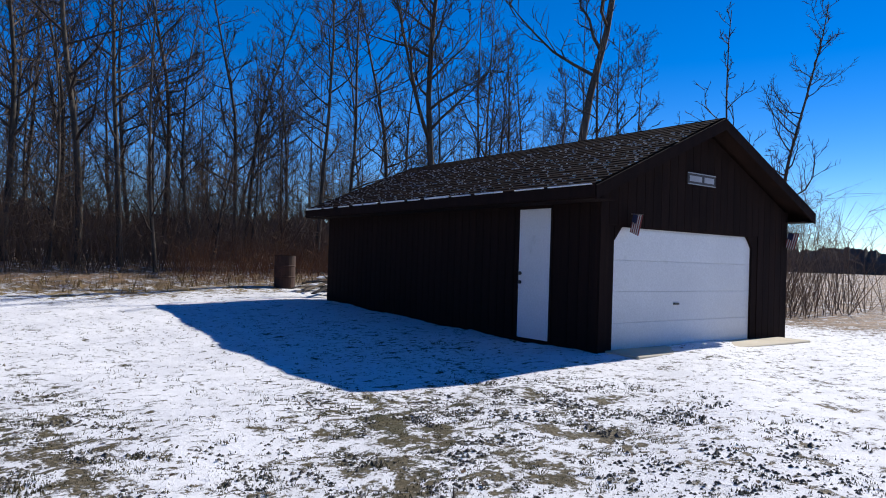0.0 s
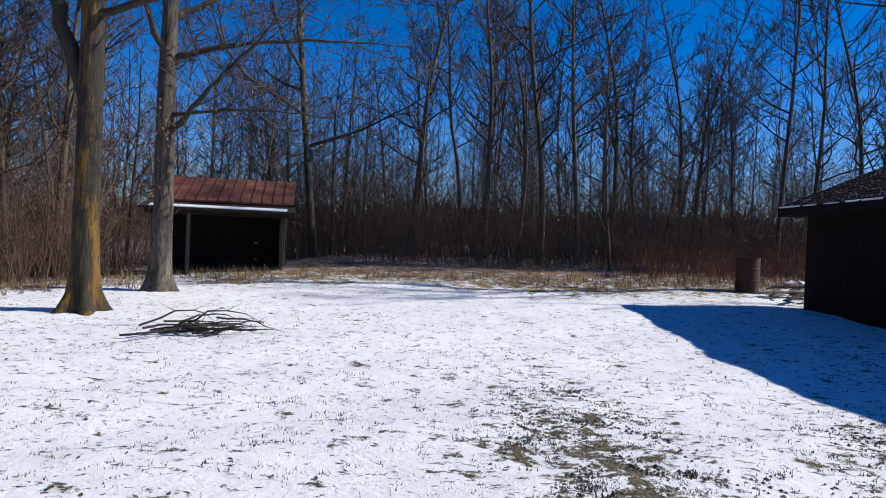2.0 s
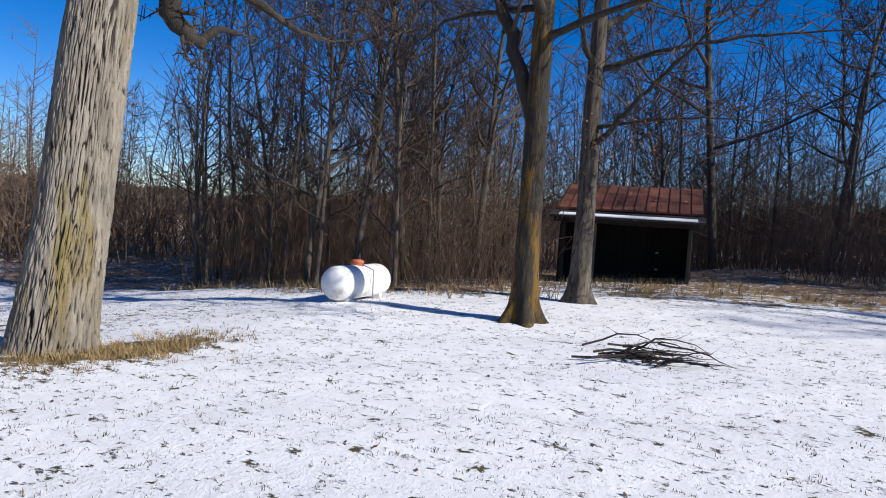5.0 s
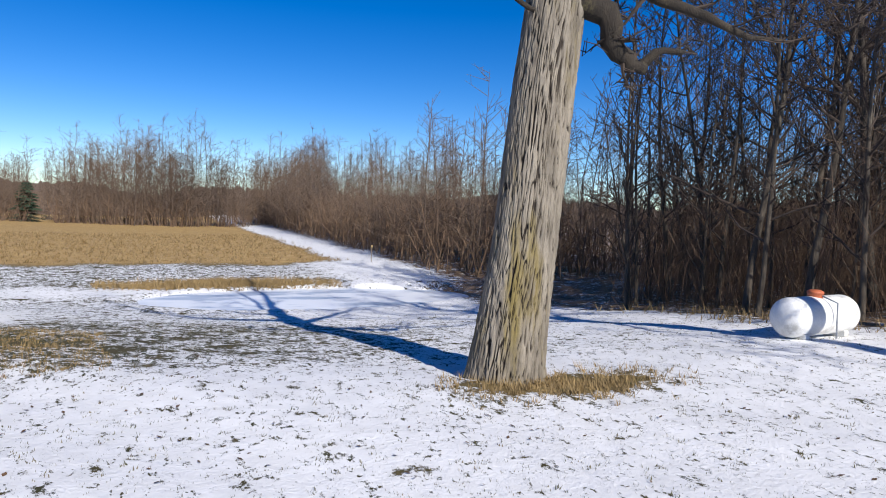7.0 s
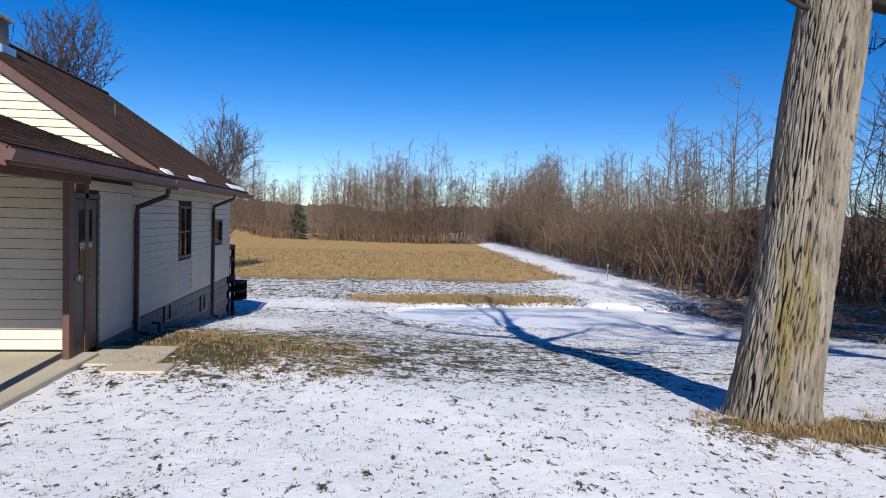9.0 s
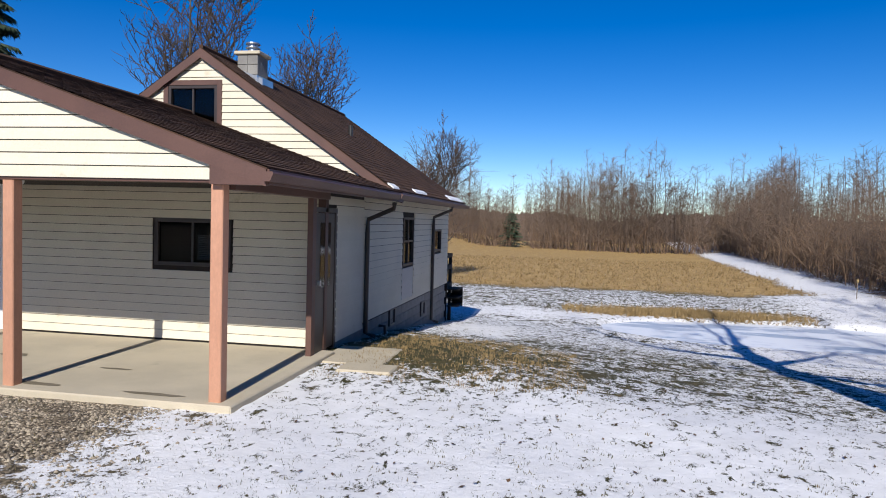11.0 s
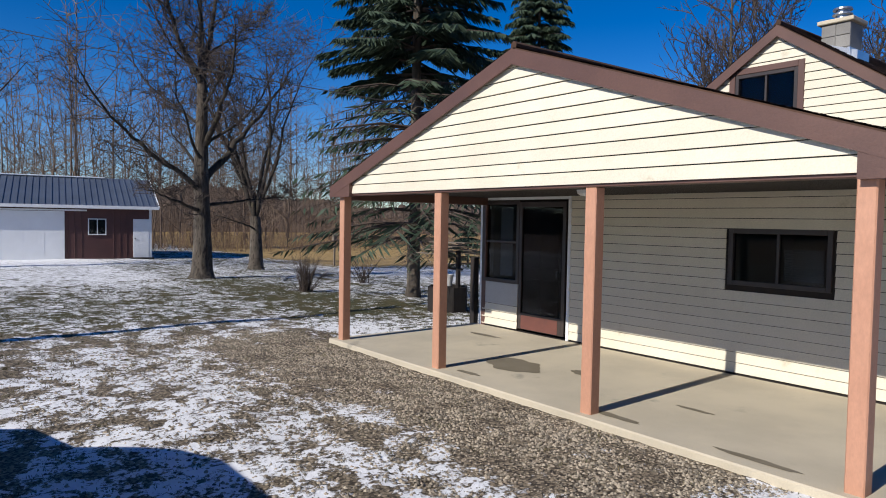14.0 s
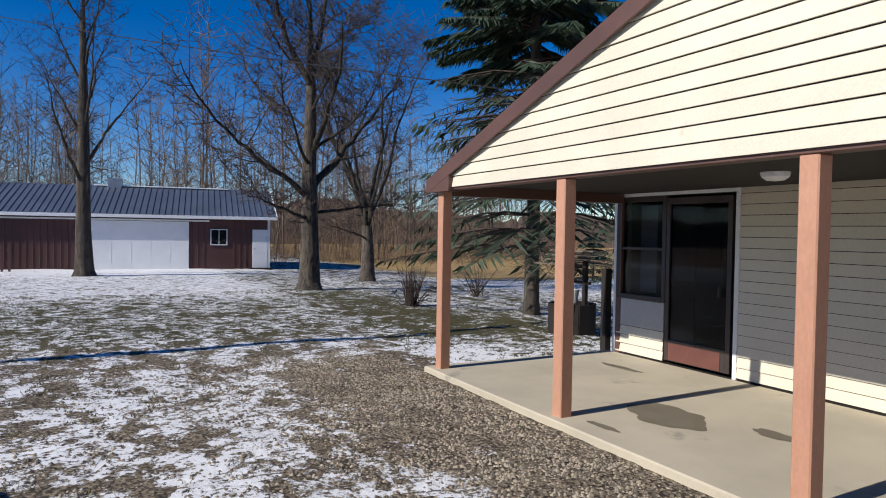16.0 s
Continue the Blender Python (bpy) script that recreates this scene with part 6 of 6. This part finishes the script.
lawn_tree("tree", 34.6, -4.6, [(0, 0, -0.25), (0, 0, 0.25), (0.0, 0.05, 2.0), (0.05, 0.05, 6.0), (0.1, 0.1, 13.5)], [0.5, 0.37, 0.3, 0.23, 0.03], lb, "slim bare tree before the barn", M_BARK, 11.0, 0.014, 0.5, 36, 60, 11, 6)
# pale bushy tree behind the house, seen over the ridge
BUSHY = [branch_tree(300 + i, 9.5, 0.12, first=0.12, n_br=26, spread=0.95, reach=0.42, subs=7, twigs=4, fork=2) for i in range(2)]
place_tree(BUSHY, 0, 15.2, -29.5, 0.4, 1.35, "bare bushy tree behind the house roof", "trees behind the house")
place_tree(BUSHY, 1, 12.0, -31.0, 1.4, 1.15, "bare bushy tree behind the house roof", "trees behind the house")
place_tree(BUSHY, 1, 5.9, -36.5, 2.4, 0.85, "small bare tree beyond the back eave", "trees behind the house")


# ---- conifers ----
def spruce(seed, h, r, low, width):
    """Trunk and tiers of drooping boughs with many needle sprays."""
    rn = random.Random(seed)
    trunk, bare, green = MB(), MB(), MB()
    trunk.tube([(0, 0, -0.2), (0, 0, 0.3), (0, 0, h * 0.5), (0, 0, h)], [r * 1.4, r, r * 0.6, 0.02], 12)
    z = low
    while z < h - 0.3:
        k = 1 - (z - low) / (h - low)
        for _ in range(9):
            a = rn.uniform(0, 6.283)
            ln = (width * k ** 0.8 + 0.25) * rn.uniform(0.7, 1.1)
            d = Vector((math.cos(a), math.sin(a), 0))
            pts = [Vector((0, 0, z)) + d * ln * s + Vector((0, 0, 0.18 * ln * s - 0.42 * ln * s * s + 0.12 * ln * s ** 4)) for s in (0, 0.35, 0.7, 1)]
            bare.tube(pts, [0.03 * k + 0.012, 0.02 * k + 0.008, 0.01, 0.003], 4, cap=False)
            leafy = z > low + 0.28 * h
            n = int(8 + ln * (34 if leafy else 5))
            for i in range(n):
                s = 0.2 + 0.8 * (i + rn.random()) / n
                q = pts[min(int(s * 3), 2)].lerp(pts[min(int(s * 3) + 1, 3)], s * 3 - min(int(s * 3), 2))
                for sd in (-1, 1):
                    out = (d * 0.55 + Vector((-d.y, d.x, 0)) * sd * 0.8 + Vector((0, 0, rn.uniform(-0.55, 0.0)))).normalized()
                    e = q + out * (0.22 + 0.22 * ln * (1 - s)) * rn.uniform(0.7, 1.2)
                    if leafy or rn.random() < 0.35:
                        w_ = Vector((rn.gauss(0, 1), rn.gauss(0, 1), rn.gauss(0, 1))).cross(out).normalized() * rn.uniform(0.018, 0.038)
                        m_ = q.lerp(e, 0.4)
                        dn = Vector((0, 0, -0.13))
                        green.add([tuple(q), tuple(m_ + w_ + dn * 0.5), tuple(e + dn), tuple(m_ - w_ + dn * 0.3)], [(0, 1, 2), (0, 2, 3)])
                    else:
                        bare.tube([q, e], [0.006, 0.002], 3, cap=False)
        z += 0.27 + 0.1 * k
    return trunk, bare, green


for x, y, h, r, low, width, seed, lab in ((14.8, -13.7, 14.5, 0.18, 1.5, 3.3, 1, "tall dark spruce with bare lower branches"), (18.2, -21.6, 12.3, 0.17, 1.0, 2.9, 2, "dark spruce rising behind the porch roof"), (28.5, -27.0, 2.6, 0.06, 0.2, 1.0, 4, "small dark evergreen in the field"), (6.3, -92, 4.8, 0.12, 0.2, 1.9, 5, "dark evergreen in the far tree line")):
    tr, ba, gr = spruce(seed, h, r, low, width)
    ob = thing("spruce", x, y, ground_z(x, y), lab, "spruce tree", "evergreens")
    part("trunk", tr, M_BARK, ob, smooth=True)
    part("bare_wood", ba, M_TWIG, ob)
    part("needles", gr, M_NEEDLE, ob)


# ---- lawn shrubs ----
def shrub(x, y, h, n, seed, label, fan=0.45):
    rn = random.Random(seed)
    mb = MB()
    for _ in range(n):
        a, t_ = rn.uniform(0, 6.283), abs(rn.gauss(0, fan))
        d = Vector((math.cos(a) * math.sin(t_), math.sin(a) * math.sin(t_), math.cos(t_)))
        p0 = Vector((rn.gauss(0, 0.08), rn.gauss(0, 0.08), -0.05))
        l = h * rn.uniform(0.6, 1.1)
        p1, p2 = p0 + d * l * 0.5, p0 + d * l + Vector((0, 0, -0.06 * l))
        mb.tube([p0, p1, p2], [0.012, 0.008, 0.002], 4, cap=False)
        for _k in range(5):
            q = p0.lerp(p1, rn.uniform(0.5, 1)) if rn.random() < 0.4 else p1.lerp(p2, rn.random())
            mb.tube([q, q + (d + Vector((rn.gauss(0, 0.6), rn.gauss(0, 0.6), rn.gauss(0.2, 0.3)))) * l * 0.22], [0.004, 0.002], 3, cap=False)
    ob = thing("shrub", x, y, ground_z(x, y), label, "shrub", "bare shrubs on the lawn")
    part("crown", mb, M_TWIG, ob)


shrub(17.6, -12.0, 1.2, 70, 3, "bare brown multi-stemmed shrub on the lawn")
shrub(19.8, -15.2, 1.45, 26, 4, "sparse bare shrub by the spruce", 0.6)
shrub(-3.3, 2.6, 0.13, 6, 5, "tiny dead weed stalks poking through the snow")

# ---- ground litter ----
rs = np.random.RandomState(8)


def tufts(name, label, n, area, material, hmin, hmax, keep, seed, blades=4, w=0.006):
    """Grass blades and stalks that stand through the snow."""
    r = np.random.RandomState(seed)
    x, y = r.uniform(area[0], area[1], n * 4), r.uniform(area[2], area[3], n * 4)
    pr = keep(x, y)
    ok = r.uniform(0, 1, n * 4) < pr
    inside = ((x > 2.0) & (x < 10.2) & (y < -8.7) & (y > -23)) | ((x > -15.3) & (x < -6.2) & (y > 7.4))
    x, y = x[ok & ~inside][:n], y[ok & ~inside][:n]
    z = height(x, y)
    mb = MB()
    for a, b, c in zip(x.tolist(), y.tolist(), z.tolist()):
        for _ in range(blades):
            an, h = r.uniform(0, 6.28), r.uniform(hmin, hmax)
            bx, by = a + r.normal(0, 0.025), b + r.normal(0, 0.025)
            tx, ty = bx + math.cos(an) * h * r.uniform(0.3, 1.3), by + math.sin(an) * h * r.uniform(0.3, 1.3)
            sx, sy = -math.sin(an) * w, math.cos(an) * w
            k = len(mb.v)
            mb.v += [(bx - sx, by - sy, c - 0.01), (bx + sx, by + sy, c - 0.01), (tx, ty, c + h)]
            mb.f.append((k, k + 1, k + 2))
    return plain(name, mb, material, label, "grass", "stuff")


tufts("lawn_grass", "dull green and brown grass blades through thin snow", 9000, (-13, 8, -20, 6), M_GRASS, 0.008, 0.028, lambda x, y: np.clip(0.25 + 0.9 * (1 - covers(x, y)[0]), 0, 1), 3, 5)
tufts("lawn_grass_near", "grass blades through the snow by the path", 5000, (-7, 3, -9, 4), M_GRASS, 0.006, 0.022, lambda x, y: 0.35 + 0 * x, 13, 4, 0.004)
tufts("turf_clumps", "dark matted turf where the snow has worn through", 4200, (-9, 0, -1, 6.5), M_GRASS, 0.006, 0.02, lambda x, y: np.clip((0.86 - covers(x, y)[0]) * 2.6, 0, 1) * (np.sin(x * 5.1 + np.sin(y * 3.7) * 2) * np.sin(y * 6.3 + x * 1.9) > 0.05), 23, 9, 0.007)
tufts("lawn_grass_east", "short winter grass on the thawed lawn", 6000, (9, 24, -15, -1), M_GRASS, 0.012, 0.035, lambda x, y: 0.8 + 0 * x, 4, 5, 0.009)
tufts("tree_foot_grass", "long tan grass at the foot of the big tree", 700, (-8.2, -4.6, -9.2, -7.4), M_STRAW, 0.03, 0.11, lambda x, y: covers(x, y)[2], 5, 6)
tufts("house_side_grass", "matted tan grass beside the house", 1500, (-1.5, 2.2, -15.5, -10.5), M_STRAW, 0.02, 0.06, lambda x, y: np.clip(1.1 - covers(x, y)[0], 0, 1), 15, 5)
tufts("field_stubble", "tan stubble on the field beyond the pond", 9000, (-15, 26, -66, -36.5), M_STRAW, 0.08, 0.22, lambda x, y: covers(x, y)[2], 6, 4, 0.016)
tufts("wood_edge_grass", "tan dead grass at the wood's edge", 3500, (-24, -12, -17, 16), M_STRAW, 0.06, 0.3, lambda x, y: np.clip(covers(x, y)[3] * 1.5 * (1 - covers(x, y)[3]) + 0.05 * covers(x, y)[3], 0, 1), 7, 4, 0.01)
tufts("bank_grass", "tan grass bank along the pond", 1800, (-10.5, -1, -31.6, -28.6), M_STRAW, 0.08, 0.25, lambda x, y: covers(x, y)[2] * (y > -32), 17, 5, 0.012)

# fallen leaves
mb = MB()
for _ in range(1500):
    x, y = rs.uniform(-14, 3), rs.uniform(-13, 6)
    z = ground_z(x, y)
    a, s = rs.uniform(0, 6.28), rs.uniform(0.012, 0.03)
    c_, s_ = math.cos(a) * s, math.sin(a) * s
    mb.add([(x - c_, y - s_, z + 0.006), (x + s_ * 0.6, y - c_ * 0.6, z + 0.012), (x + c_, y + s_, z + 0.02), (x - s_ * 0.6, y + c_ * 0.6, z + 0.014)], [(0, 1, 2, 3)])
plain("fallen_leaves", mb, M_LEAF, "scattered brown leaves on the snow", "leaves", "stuff")

# gravel stones along the porch edge and drive
mb = MB()
oct_ = [(1, 0, 0), (0.3, 0.9, 0), (-0.85, 0.4, 0), (-0.7, -0.7, 0), (0.4, -0.9, 0), (0.1, 0.05, 0.75)]
of = [(0, 1, 5), (1, 2, 5), (2, 3, 5), (3, 4, 5), (4, 0, 5)]
n = 0
while n < 22000:
    x, y = rs.uniform(1.5, 12, 400), rs.uniform(-8.7, -4.2, 400)
    g = covers(x, y)
    ok = rs.uniform(0, 1, 400) < g[1] * np.clip(1.15 - g[0], 0, 1) * (0.25 + 0.75 * smooth01(-5.0, -8.0, y))
    for a, b, c in zip(x[ok], y[ok], height(x[ok], y[ok])):
        s, k, an = rs.uniform(0.009, 0.024), len(mb.v), rs.uniform(0, 6.28)
        ca, sa = math.cos(an) * s, math.sin(an) * s
        mb.v += [(a + q[0] * ca - q[1] * sa, b + q[0] * sa + q[1] * ca, c - 0.002 + q[2] * s) for q in oct_]
        mb.f += [tuple(i + k for i in f) for f in of]
        n += 1
plain("gravel", mb, M_STONE, "loose tan gravel stones along the porch", "gravel", "stuff")

# dark pebbles and soil crumbs where the snow has worn through
mb = MB()
n = 0
while n < 5500:
    x, y = rs.uniform(-8.5, 0.2, 600), rs.uniform(-1.2, 6.5, 600)
    g = covers(x, y)
    ok = rs.uniform(0, 1, 600) < np.clip((0.82 - g[0]) * 2.4, 0, 1) * (np.sin(x * 4.1 + np.sin(y * 2.7) * 2) * np.sin(y * 5.3 + x * 1.3) > -0.1)
    for a, b, c in zip(x[ok], y[ok], height(x[ok], y[ok])):
        s, k, an = rs.uniform(0.008, 0.022), len(mb.v), rs.uniform(0, 6.28)
        ca, sa = math.cos(an) * s, math.sin(an) * s
        mb.v += [(a + q[0] * ca - q[1] * sa, b + q[0] * sa + q[1] * ca, c - 0.002 + q[2] * s) for q in oct_]
        mb.f += [tuple(i + k for i in f) for f in of]
        n += 1
plain("pebbles", mb, M_PEBBLE, "dark pebbles and soil in worn patches of snow", "gravel", "stuff")
